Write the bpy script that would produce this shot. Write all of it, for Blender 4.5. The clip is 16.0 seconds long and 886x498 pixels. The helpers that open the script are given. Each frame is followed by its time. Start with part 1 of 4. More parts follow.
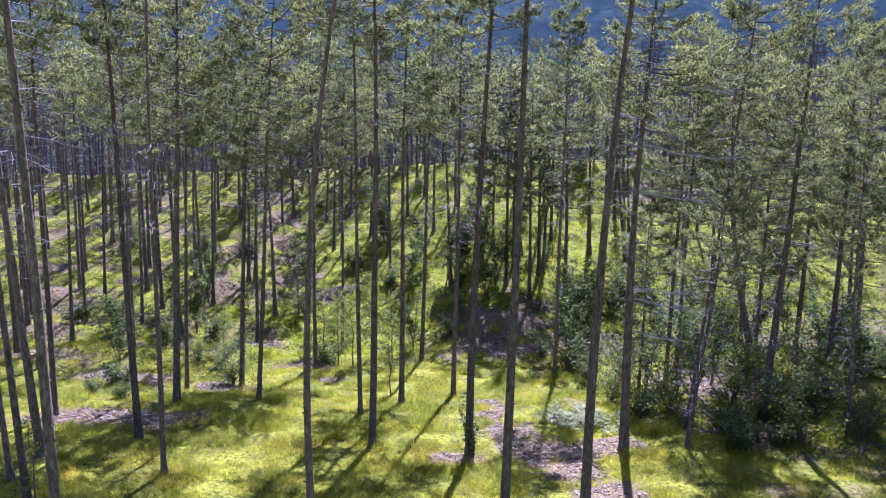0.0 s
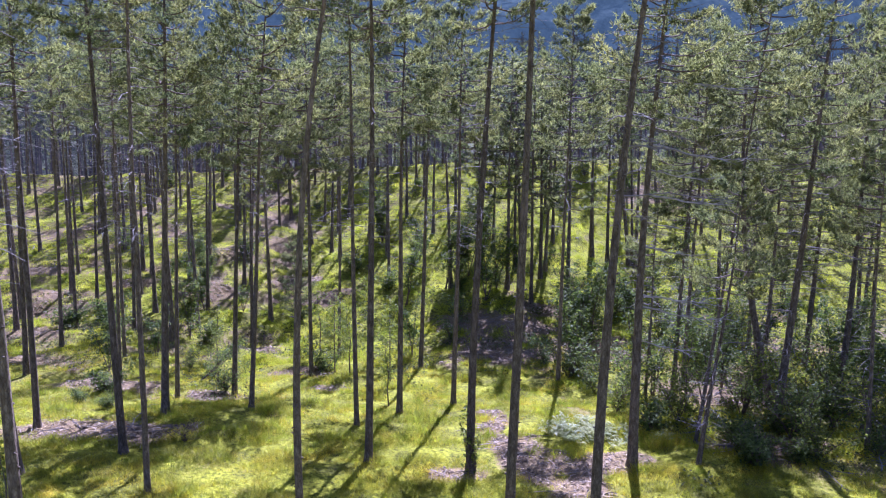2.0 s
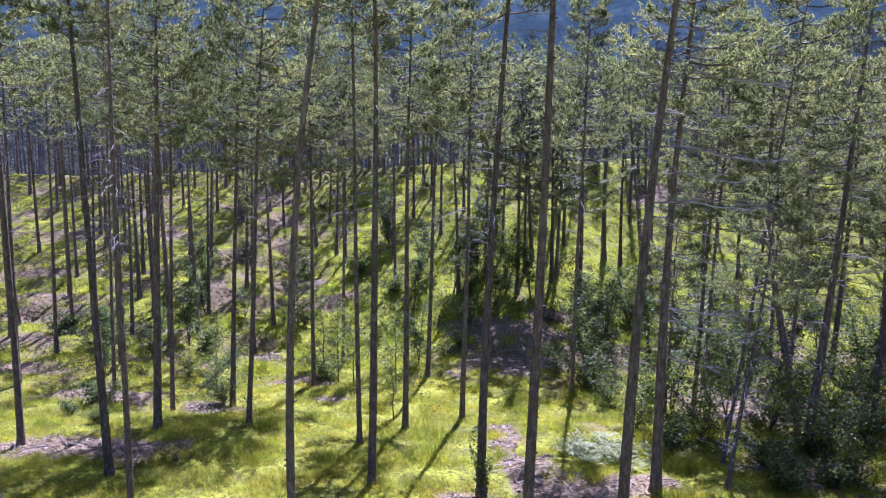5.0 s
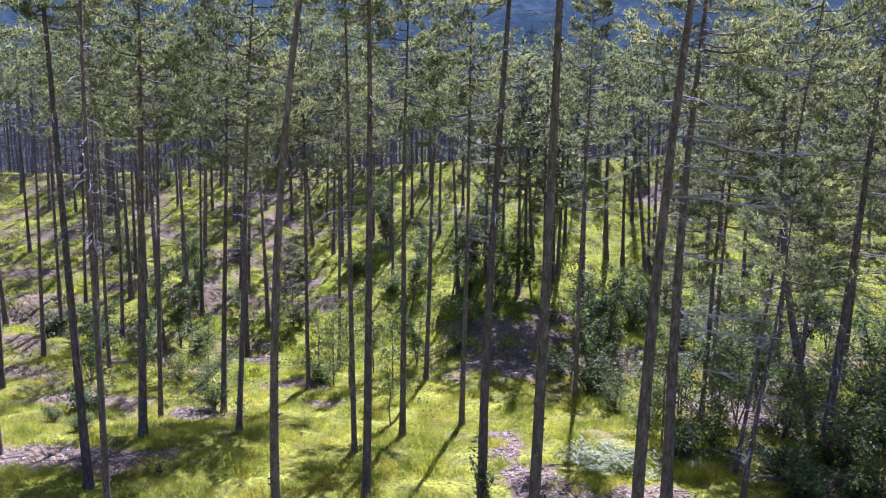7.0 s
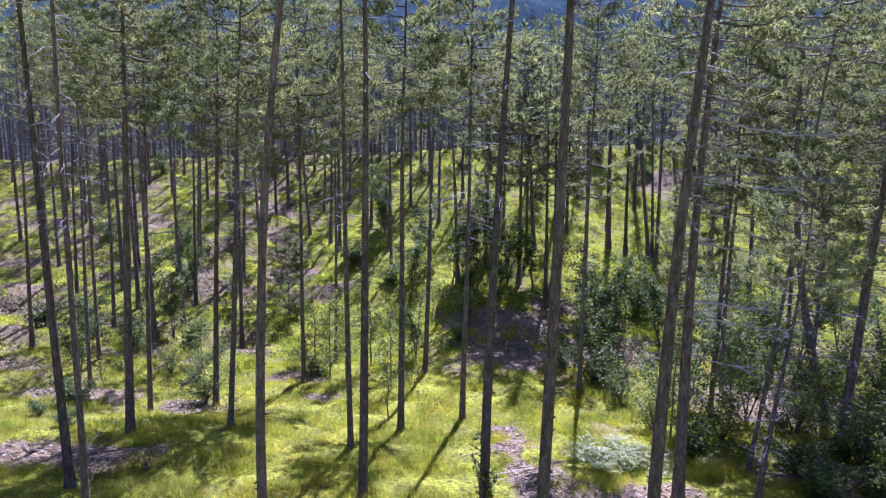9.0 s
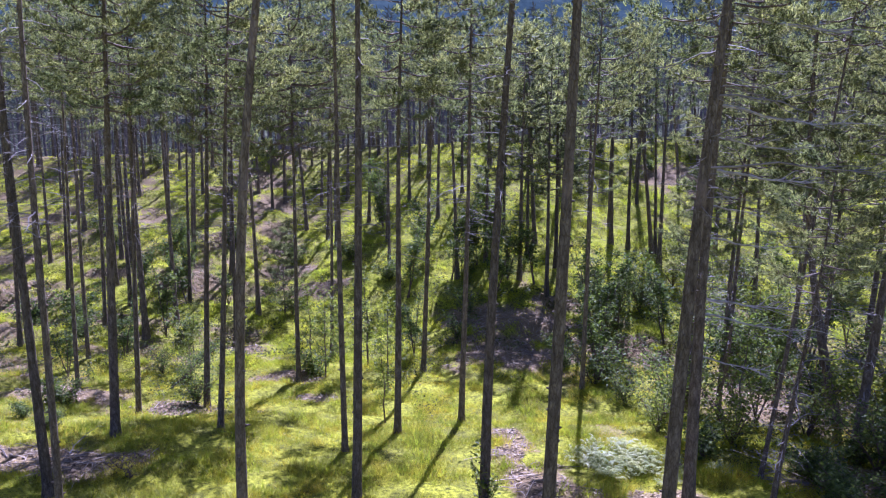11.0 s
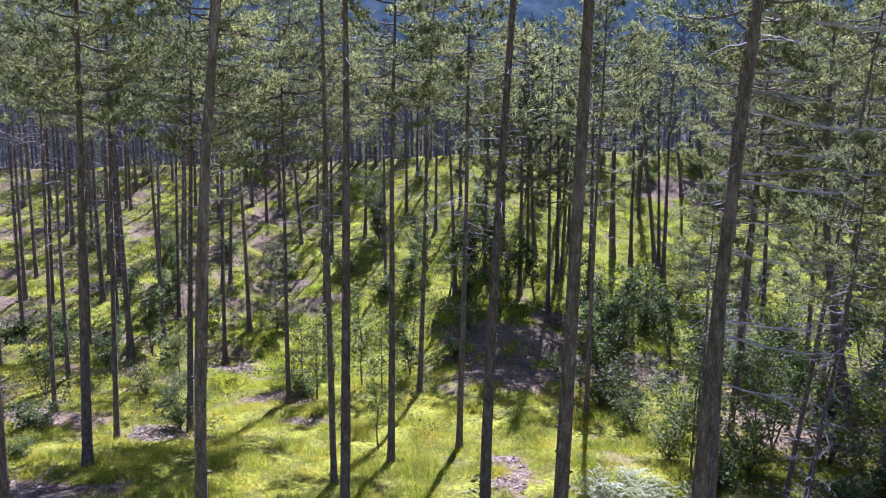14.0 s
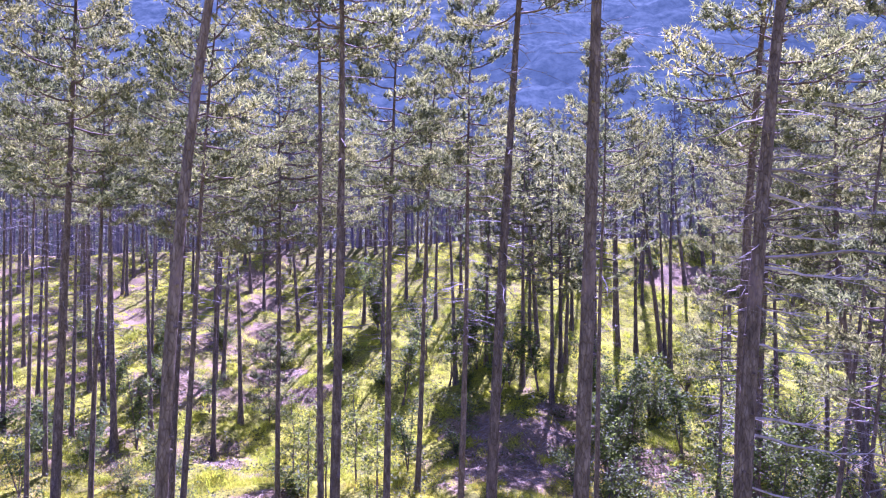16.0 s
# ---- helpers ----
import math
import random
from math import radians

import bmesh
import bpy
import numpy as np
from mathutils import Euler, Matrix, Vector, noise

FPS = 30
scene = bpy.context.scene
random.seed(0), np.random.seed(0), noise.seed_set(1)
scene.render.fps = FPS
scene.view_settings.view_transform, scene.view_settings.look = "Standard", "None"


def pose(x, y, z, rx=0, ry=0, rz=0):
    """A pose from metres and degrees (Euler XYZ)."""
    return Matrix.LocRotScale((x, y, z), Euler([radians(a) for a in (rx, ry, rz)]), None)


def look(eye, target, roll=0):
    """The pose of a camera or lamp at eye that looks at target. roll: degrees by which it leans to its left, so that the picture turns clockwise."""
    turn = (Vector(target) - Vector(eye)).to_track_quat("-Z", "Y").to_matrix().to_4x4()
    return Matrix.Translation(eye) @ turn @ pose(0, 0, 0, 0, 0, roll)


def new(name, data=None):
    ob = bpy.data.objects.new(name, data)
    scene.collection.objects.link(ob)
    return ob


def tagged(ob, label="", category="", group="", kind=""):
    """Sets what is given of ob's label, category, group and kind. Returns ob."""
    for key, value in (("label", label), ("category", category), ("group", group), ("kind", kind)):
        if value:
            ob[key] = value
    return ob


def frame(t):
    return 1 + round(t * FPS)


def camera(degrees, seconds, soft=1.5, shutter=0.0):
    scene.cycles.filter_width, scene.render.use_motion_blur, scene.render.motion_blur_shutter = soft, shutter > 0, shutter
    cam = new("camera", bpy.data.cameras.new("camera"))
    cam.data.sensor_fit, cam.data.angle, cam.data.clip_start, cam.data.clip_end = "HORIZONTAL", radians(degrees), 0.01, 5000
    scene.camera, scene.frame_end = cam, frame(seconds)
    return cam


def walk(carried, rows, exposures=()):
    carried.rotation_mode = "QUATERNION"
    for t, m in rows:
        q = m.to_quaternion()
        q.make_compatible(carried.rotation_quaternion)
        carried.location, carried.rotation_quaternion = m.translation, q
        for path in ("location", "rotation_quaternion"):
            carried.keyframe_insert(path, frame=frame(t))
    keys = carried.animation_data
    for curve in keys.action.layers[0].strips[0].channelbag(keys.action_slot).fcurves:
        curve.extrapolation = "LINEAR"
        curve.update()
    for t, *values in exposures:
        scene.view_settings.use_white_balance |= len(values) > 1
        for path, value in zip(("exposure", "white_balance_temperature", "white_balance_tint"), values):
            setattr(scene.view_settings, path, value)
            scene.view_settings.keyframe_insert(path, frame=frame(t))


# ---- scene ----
cam = camera(66.0, 16.0, soft=1.15)
METRES, EYE, TILT, LEAN, TURN = 6.39, 8.0, 0.0, -2.3, 0.0
ROWS = [
    (0.0, 0.0, 0.0, 0.0, -0.27, -7.9, 1.91),
    (0.5, 0.0003, 0.0372, 0.0002, -0.26, -7.89, 1.9),
    (1.0, 0.001, 0.0727, 0.0018, -0.27, -7.91, 1.89),
    (1.5, 0.0009, 0.1069, 0.0037, -0.28, -7.91, 1.89),
    (2.0, 0.0005, 0.1389, 0.0041, -0.29, -7.91, 1.88),
    (2.5, -0.0011, 0.1718, 0.006, -0.25, -7.92, 1.88),
    (3.0, -0.003, 0.2042, 0.008, -0.05, -7.92, 1.86),
    (3.5, -0.0053, 0.2365, 0.0091, 0.18, -7.91, 1.85),
    (4.0, -0.0065, 0.2686, 0.0105, 0.33, -7.91, 1.84),
    (6.5, -0.0025, 0.4364, 0.0003, 0.26, -7.99, 1.93),
    (7.0, -0.0033, 0.471, -0.0093, 0.24, -8.0, 1.93),
    (7.5, -0.0053, 0.5048, -0.018, 0.21, -8.04, 1.92),
    (8.0, -0.0073, 0.5371, -0.0256, 0.19, -8.28, 1.91),
    (8.5, -0.0094, 0.568, -0.032, 0.16, -8.55, 1.9),
    (9.0, -0.0104, 0.5988, -0.0387, 0.14, -8.83, 1.9),
    (11.5, -0.0027, 0.7465, -0.0573, 0.11, -9.25, 1.97),
    (12.0, -0.0019, 0.7756, -0.0609, 0.09, -9.11, 1.96),
    (12.5, -0.0004, 0.8044, -0.0642, 0.08, -8.92, 1.96),
    (13.0, 0.0009, 0.8326, -0.0672, 0.06, -8.71, 1.96),
    (13.5, 0.0028, 0.8603, -0.0699, 0.04, -8.46, 1.96),
    (14.0, 0.0045, 0.887, -0.0726, 0.02, -8.12, 1.96),
    (14.5, 0.0068, 0.9139, -0.0759, 0.02, -7.48, 1.97),
    (15.0, 0.0085, 0.9401, -0.079, -0.0, -5.91, 1.95),
    (15.5, 0.0107, 0.9671, -0.0826, 0.09, -3.15, 1.93),
    (16.0, 0.0099, 0.9903, -0.0854, 0.09, -0.78, 1.89),
]
walk(cam, [(t, pose(0, 0, EYE, TILT, LEAN, TURN) @ pose(METRES * x, METRES * y, METRES * z, 90 + pitch, roll, yaw)) for t, x, y, z, yaw, pitch, roll in ROWS],
     exposures=[(0.0, 1.67, 4760, 48.5), (8.0, 1.64, 4760, 48.5), (12.5, 1.58, 4790, 47.5), (15.0, 1.63, 4800, 47), (15.5, 1.75, 4800, 49), (16.0, 2.4, 4780, 84)])

# ---- world and sun ----
SUN_AZ, SUN_EL = 13.0, 47.0          # degrees to the right of +y, and above the horizon
world = bpy.data.worlds.new("world")
scene.world = world
world.use_nodes = True
wn = world.node_tree
sky = wn.nodes.new("ShaderNodeTexSky")
sky.sky_type, sky.sun_disc = "NISHITA", False
sky.sun_elevation, sky.sun_rotation = radians(SUN_EL), radians(SUN_AZ)
wn.links.new(sky.outputs[0], wn.nodes["Background"].inputs[0])
wn.nodes["Background"].inputs[1].default_value = 0.042
sun = new("sun", bpy.data.lights.new("sun", "SUN"))
sun.data.energy, sun.data.angle, sun.data.color = 5.0, radians(0.53), (1.0, 0.94, 0.84)
az, el = radians(SUN_AZ), radians(SUN_EL)
sun.matrix_world = look((math.sin(az) * math.cos(el) * 90, math.cos(az) * math.cos(el) * 90, math.sin(el) * 90), (0, 0, 0))


# ---- materials ----
def material(name):
    m = bpy.data.materials.new(name)
    m.use_nodes = True
    m.node_tree.nodes.clear()
    return m, m.node_tree


def node(nt, kind, **inputs):
    n = nt.nodes.new(kind)
    for key, value in inputs.items():
        n.inputs[key.replace("_", " ")].default_value = value
    return n


def ramp(nt, src, stops):
    r = nt.nodes.new("ShaderNodeValToRGB")
    while len(r.color_ramp.elements) < len(stops):
        r.color_ramp.elements.new(0.5)
    for e, (p, c) in zip(r.color_ramp.elements, stops):
        e.position, e.color = p, (*c, 1)
    nt.links.new(src, r.inputs[0])
    return r.outputs[0]


def mixed(nt, fac, a, b, mode="MIX"):
    m = nt.nodes.new("ShaderNodeMix")
    m.data_type, m.blend_type = "RGBA", mode
    for i, v in ((0, fac), (6, a), (7, b)):
        if isinstance(v, bpy.types.NodeSocket):
            nt.links.new(v, m.inputs[i])
        else:
            m.inputs[i].default_value = v if i == 0 else (*v, 1)
    return m.outputs[2]


def noise_tex(nt, scale, detail=4.0, stretch=None, rough=0.6):
    tc = nt.nodes.new("ShaderNodeTexCoord")
    n = node(nt, "ShaderNodeTexNoise", Scale=scale, Detail=detail, Roughness=rough)
    if stretch:
        mp = nt.nodes.new("ShaderNodeMapping")
        mp.inputs["Scale"].default_value = stretch
        nt.links.new(tc.outputs["Object"], mp.inputs[0])
        nt.links.new(mp.outputs[0], n.inputs["Vector"])
    else:
        nt.links.new(tc.outputs["Object"], n.inputs["Vector"])
    return n.outputs["Fac"]


def finish(nt, shader):
    out = nt.nodes.new("ShaderNodeOutputMaterial")
    nt.links.new(shader, out.inputs[0])


def bumped(nt, height, strength, distance):
    b = node(nt, "ShaderNodeBump", Strength=strength, Distance=distance)
    nt.links.new(height, b.inputs["Height"])
    return b.outputs[0]


def solid(name, colour, rough=0.8, bump=None, spec=0.3):
    """An opaque material. colour: a function of the tree that returns a socket."""
    m, nt = material(name)
    p = node(nt, "ShaderNodeBsdfPrincipled", Roughness=rough)
    p.inputs["Specular IOR Level"].default_value = spec
    nt.links.new(colour(nt), p.inputs["Base Color"])
    if bump:
        nt.links.new(bump(nt), p.inputs["Normal"])
    finish(nt, p.outputs[0])
    return m


def leafy(name, dark, light, thin, gloss=0.45, spec=0.3, through_share=0.45, patches=()):
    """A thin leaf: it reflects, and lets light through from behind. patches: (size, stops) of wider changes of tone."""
    m, nt = material(name)
    geo, info = nt.nodes.new("ShaderNodeNewGeometry"), nt.nodes.new("ShaderNodeObjectInfo")
    col = mixed(nt, geo.outputs["Random Per Island"], dark, light)
    tone = ramp(nt, info.outputs["Random"], [(0.0, (0.8, 0.86, 0.85)), (1.0, (1.15, 1.08, 0.95))])
    col = mixed(nt, 1.0, col, tone, "MULTIPLY")
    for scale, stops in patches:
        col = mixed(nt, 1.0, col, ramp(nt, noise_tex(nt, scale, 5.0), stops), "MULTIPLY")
    p = node(nt, "ShaderNodeBsdfPrincipled", Roughness=gloss)
    p.inputs["Specular IOR Level"].default_value = spec
    nt.links.new(col, p.inputs["Base Color"])
    tr = nt.nodes.new("ShaderNodeBsdfTranslucent")
    nt.links.new(mixed(nt, 1.0, col, thin, "MULTIPLY"), tr.inputs[0])
    mx = nt.nodes.new("ShaderNodeMixShader")
    mx.inputs[0].default_value = through_share
    nt.links.new(p.outputs[0], mx.inputs[1])
    nt.links.new(tr.outputs[0], mx.inputs[2])
    finish(nt, mx.outputs[0])
    return m


def plates(nt):
    """Long plates of bark, parted by fissures: 0 in the fissure, 1 on the plate."""
    tc, mp = nt.nodes.new("ShaderNodeTexCoord"), nt.nodes.new("ShaderNodeMapping")
    mp.inputs["Scale"].default_value = (1, 1, 0.32)
    nt.links.new(tc.outputs["Object"], mp.inputs[0])
    v = node(nt, "ShaderNodeTexVoronoi", Scale=30.0)
    v.feature = "DISTANCE_TO_EDGE"
    nt.links.new(mp.outputs[0], v.inputs["Vector"])
    return ramp(nt, v.outputs["Distance"], [(0.01, (0, 0, 0)), (0.13, (1, 1, 1))])


def bark_colour(nt):
    a = ramp(nt, noise_tex(nt, 17.0, 6.0, (1, 1, 0.3)), [(0.30, (0.082, 0.066, 0.049)), (0.52, (0.166, 0.139, 0.104)), (0.72, (0.31, 0.268, 0.206))])
    info = nt.nodes.new("ShaderNodeObjectInfo")
    tone = ramp(nt, info.outputs["Random"], [(0.0, (0.72, 0.7, 0.72)), (1.0, (1.15, 1.1, 1.06))])
    a = mixed(nt, 1.0, a, tone, "MULTIPLY")
    a = mixed(nt, 1.0, a, mixed(nt, plates(nt), (0.66, 0.62, 0.6), (1.0, 1.0, 1.0)), "MULTIPLY")
    spots = ramp(nt, noise_tex(nt, 2.6, 4.0, (1, 1, 0.5)), [(0.56, (0, 0, 0)), (0.72, (0.7, 0.7, 0.7))])
    return mixed(nt, spots, a, (0.23, 0.175, 0.15))


def chip_colour(nt):
    geo = nt.nodes.new("ShaderNodeNewGeometry")
    return ramp(nt, geo.outputs["Random Per Island"], [(0.0, (0.06, 0.042, 0.03)), (0.45, (0.18, 0.13, 0.075)), (0.8, (0.36, 0.27, 0.155)), (1.0, (0.46, 0.38, 0.25))])


def bark_relief(nt):
    return bumped(nt, mixed(nt, 0.6, noise_tex(nt, 17.0, 6.0, (1, 1, 0.3)), plates(nt)), 0.55, 0.02)


BARK = solid("pine_bark", bark_colour, 0.9, bark_relief, 0.15)
DEADWOOD = solid("dead_wood", lambda nt: ramp(nt, noise_tex(nt, 6.0, 4.0), [(0.3, (0.10, 0.085, 0.08)), (0.7, (0.25, 0.225, 0.215))]), 0.75)
PALEWOOD = solid("bleached_wood", lambda nt: ramp(nt, noise_tex(nt, 7.0, 5.0), [(0.3, (0.17, 0.15, 0.14)), (0.7, (0.46, 0.43, 0.41))]), 0.65)
STICK = solid("fallen_stick_wood", lambda nt: ramp(nt, noise_tex(nt, 3.0, 4.0), [(0.3, (0.15, 0.115, 0.08)), (0.7, (0.43, 0.365, 0.275))]), 0.8)
CHIP = solid("bark_chips", chip_colour, 0.85)
TWIG = solid("twig_bark", lambda nt: ramp(nt, noise_tex(nt, 5.0, 3.0), [(0.3, (0.07, 0.05, 0.04)), (0.7, (0.19, 0.14, 0.11))]), 0.85)
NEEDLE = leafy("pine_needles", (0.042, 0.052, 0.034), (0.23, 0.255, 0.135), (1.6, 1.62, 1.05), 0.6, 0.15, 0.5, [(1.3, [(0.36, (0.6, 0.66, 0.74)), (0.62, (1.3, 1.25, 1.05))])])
LEAF = leafy("shrub_leaves", (0.04, 0.065, 0.02), (0.15, 0.195, 0.06), (1.7, 1.75, 0.8), 0.55, 0.2, 0.5)
LIGHT_LEAF = leafy("sapling_leaves", (0.06, 0.085, 0.02), (0.20, 0.245, 0.06), (1.8, 1.8, 0.7), 0.55, 0.2, 0.55)
YELLOW = leafy("yellow_flowers", (0.22, 0.23, 0.03), (0.62, 0.52, 0.03), (1.3, 1.3, 0.6), 0.6, 0.2, 0.4)
FERN = leafy("fern_fronds", (0.16, 0.19, 0.06), (0.42, 0.45, 0.21), (1.4, 1.45, 0.8), 0.5, 0.25, 0.42)
MOOR = leafy("low_undergrowth_leaves", (0.03, 0.04, 0.015), (0.12, 0.14, 0.045), (1.5, 1.5, 0.8), 0.55, 0.22, 0.4)
GRASS = leafy("grass_blades", (0.25, 0.23, 0.018), (0.47, 0.43, 0.04), (1.65, 1.68, 0.6), 0.5, 0.22, 0.55,
              [(0.55, [(0.34, (0.42, 0.5, 0.5)), (0.5, (0.85, 0.93, 0.85)), (0.66, (1.16, 1.12, 1.0))]), (1.9, [(0.36, (0.72, 0.86, 0.8)), (0.5, (1, 1, 1)), (0.68, (1.16, 1.0, 1.5))])])
BANK_GRASS = leafy("bank_grass_blades", (0.25, 0.275, 0.018), (0.42, 0.45, 0.03), (1.65, 1.68, 0.6), 0.55, 0.2, 0.55, [(0.5, [(0.34, (0.5, 0.58, 0.6)), (0.5, (0.9, 0.96, 0.9)), (0.66, (1.15, 1.1, 1.0))])])


def ground_colour(nt):
    att = nt.nodes.new("ShaderNodeAttribute")
    att.attribute_name = "soil"
    fine, wide = noise_tex(nt, 9.0, 8.0), noise_tex(nt, 0.9, 5.0)
    sward = ramp(nt, fine, [(0.32, (0.04, 0.045, 0.009)), (0.5, (0.24, 0.255, 0.018)), (0.7, (0.42, 0.425, 0.028))])
    sward = mixed(nt, ramp(nt, wide, [(0.44, (0, 0, 0)), (0.64, (0.75, 0.75, 0.75))]), sward, (0.075, 0.075, 0.018))
    litter = ramp(nt, noise_tex(nt, 30.0, 8.0, None, 0.75), [(0.34, (0.055, 0.04, 0.028)), (0.5, (0.22, 0.16, 0.075)), (0.64, (0.44, 0.345, 0.165))])
    litter = mixed(nt, ramp(nt, wide, [(0.35, (0.6, 0.6, 0.6)), (0.65, (0, 0, 0))]), litter, (0.13, 0.095, 0.065))
    edge = node(nt, "ShaderNodeMath")
    edge.operation = "ADD"
    nt.links.new(att.outputs["Fac"], edge.inputs[0])
    shift = nt.nodes.new("ShaderNodeMath")
    shift.operation = "MULTIPLY_ADD"
    nt.links.new(fine, shift.inputs[0])
    shift.inputs[1].default_value, shift.inputs[2].default_value = 0.9, -0.45
    nt.links.new(shift.outputs[0], edge.inputs[1])
    return mixed(nt, ramp(nt, edge.outputs[0], [(0.35, (0, 0, 0)), (0.6, (1, 1, 1))]), sward, litter)


GROUND = solid("forest_floor", ground_colour, 0.95, lambda nt: bumped(nt, noise_tex(nt, 12.0, 8.0), 1.0, 0.06), 0.1)


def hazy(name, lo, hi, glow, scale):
    """Plain backdrop of distant woods, blue air haze painted in by tint and emission."""
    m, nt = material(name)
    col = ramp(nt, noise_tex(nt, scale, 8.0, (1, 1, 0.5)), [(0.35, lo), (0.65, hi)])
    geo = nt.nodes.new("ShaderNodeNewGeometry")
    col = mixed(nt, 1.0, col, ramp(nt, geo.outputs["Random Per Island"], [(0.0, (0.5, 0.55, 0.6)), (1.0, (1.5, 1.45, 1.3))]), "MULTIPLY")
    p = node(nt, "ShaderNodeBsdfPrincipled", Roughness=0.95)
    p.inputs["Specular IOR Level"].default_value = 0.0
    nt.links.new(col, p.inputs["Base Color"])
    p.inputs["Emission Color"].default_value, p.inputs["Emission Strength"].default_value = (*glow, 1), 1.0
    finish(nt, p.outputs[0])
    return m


MOUNTAIN = hazy("haze_tinted_mountain_woods", (0.006, 0.012, 0.015), (0.062, 0.082, 0.082), (0.019, 0.031, 0.035), 0.11)
# Far pines and ridge carry painted haze too: a weak bluish emission.
FAR_STEMS = hazy("haze_tinted_pine_stems", (0.06, 0.052, 0.056), (0.15, 0.13, 0.135), (0.006, 0.006, 0.008), 1.5)
FAR_WOODS = hazy("haze_tinted_pine_woods", (0.045, 0.052, 0.032), (0.15, 0.158, 0.095), (0.007, 0.009, 0.011), 0.3)


# ---- mesh helpers ----
def mesh_of(name, verts, faces, mat, smooth=False):
    me = bpy.data.meshes.new(name)
    me.from_pydata(verts, [], faces)
    me.materials.append(mat)
    if smooth:
        me.polygons.foreach_set("use_smooth", [True] * len(me.polygons))
    me.update()
    return me


def part(name, me, parent, label="", m=None):
    ob = new(name, me)
    ob.parent = parent
    if m is not None:
        ob.matrix_basis = m
    return tagged(ob, label)


def tube(path, radii, seg, verts, faces, rough=0.0, rng=random):
    """Adds a tapering tube along path to verts and faces."""
    start = len(verts)
    for i, (p, r) in enumerate(zip(path, radii)):
        a, b = path[max(i - 1, 0)], path[min(i + 1, len(path) - 1)]
        way = (b - a).normalized()
        side = way.cross(Vector((0.31, 0.95, 0.05))).normalized()
        other = way.cross(side)
        for k in range(seg):
            w = 2 * math.pi * k / seg
            rr = r * (1 + rough * (noise.noise(Vector((k * 1.7, p.z * 2.3, p.x + p.y))) + 0.6 * rng.uniform(-0.5, 0.5)))
            verts.append(p + side * (rr * math.cos(w)) + other * (rr * math.sin(w)))
    for i in range(len(path) - 1):
        for k in range(seg):
            a, b = start + i * seg + k, start + i * seg + (k + 1) % seg
            faces.append((a, b, b + seg, a + seg))
    faces.append(tuple(start + (len(path) - 1) * seg + k for k in range(seg)))


def clamp(v, a, b):
    return max(a, min(b, v))


def ease(v):
    v = clamp(v, 0, 1)
    return v * v * (3 - 2 * v)


# ---- ground ----
def terrain(x, y):
    """The lie of the land: a flat, a shallow gully, a bank that climbs to a crest, and a valley beyond."""
    z = 0.1 - 0.09 * clamp(y - 17.5, -6, 3.5) - 0.16 * clamp(y - 21, 0, 3.5) - 0.04 * clamp(y - 24.5, 0, 4)
    z += 0.3 * ease((-x - 2) / 5) * ease((25 - y) / 4)
    foot = 33 + 6 * math.exp(-((x + 9) / 6) ** 2) + 3 * ease((x - 4) / 8) + 1.5 * ease((-x - 14) / 8)
    z -= 0.6 * math.exp(-((x + 7) / 5) ** 2 - ((y - 33) / 5) ** 2)
    d = (y - foot) / 27
    if d > 0:
        z += 8.0 * min(d, 1.0) * (0.55 + 0.45 * min(d, 1.0)) * ease(d * 6) + 0.04 * clamp(x, -30, 30) * ease(d)
    z += 0.5 * math.exp(-((x - 3.9) / 2.6) ** 2) * (ease((y - 32.4) / 1.9) - ease((y - 34.8) / 6))
    if d > 1:
        z -= 0.16 * min(y - foot - 27, 110) * ease((d - 1) * 3)
    return z


def ground_z(x, y):
    z = terrain(x, y)
    if -60 < x < 60 and 0 < y < 110:
        far = ease((y - 22) / 10)
        z += (0.07 + 0.13 * far) * noise.noise(Vector((x * 0.4, y * 0.4, 0))) + (0.09 + (0.08 + 0.13 * ease((-x - 3) / 4)) * far) * noise.noise(Vector((x * 0.85, y * 0.85, 4))) + 0.075 * noise.noise(Vector((x * 2.6, y * 2.6, 6)))
    return z


BARE_SPOTS = [(-9.6, 19.3, 2.9, 0.95), (2.8, 31.3, 2.6, 2.2), (4.3, 34.2, 2.2, 1.3), (1.4, 35.4, 1.7, 1.3), (5.4, 36.6, 1.2, 0.8), (-2.0, 13.4, 1.4, 0.45),
              (-8.4, 24.9, 1.8, 0.7), (-5.6, 29.0, 1.4, 0.7), (-12.9, 26.2, 2.0, 0.9), (0.3, 17.0, 0.7, 0.4), (9.4, 19.0, 1.6, 1.2), (4.6, 17.8, 1.0, 0.6)]
FAR_SPOTS = [(7.5, 31.5, 2.2, 2.0), (11.0, 26.0, 2.5, 3.0), (-20.5, 33.5, 2.6, 0.8), (-17.5, 29.5, 2.0, 0.7), (-16.0, 36.0, 1.6, 0.6), (-8.6, 33.2, 1.2, 0.5),
             (-4.2, 26.3, 0.9, 0.4), (17.7, 55.8, 3.5, 2.2), (-13.8, 57.5, 2.2, 1.2), (-12.3, 54.0, 1.4, 1.4), (-11.0, 50.0, 1.1, 1.1), (-12.5, 41.3, 1.8, 0.6), (-9.5, 41.4, 1.0, 0.45), (-7.2, 41.4, 1.6, 0.9), (-10.2, 47.0, 1.3, 1.5), (-9.0, 44.0, 1.4, 1.2), (-20.8, 37.3, 2.4, 0.8), (-24.8, 43.2, 2.6, 0.8)]
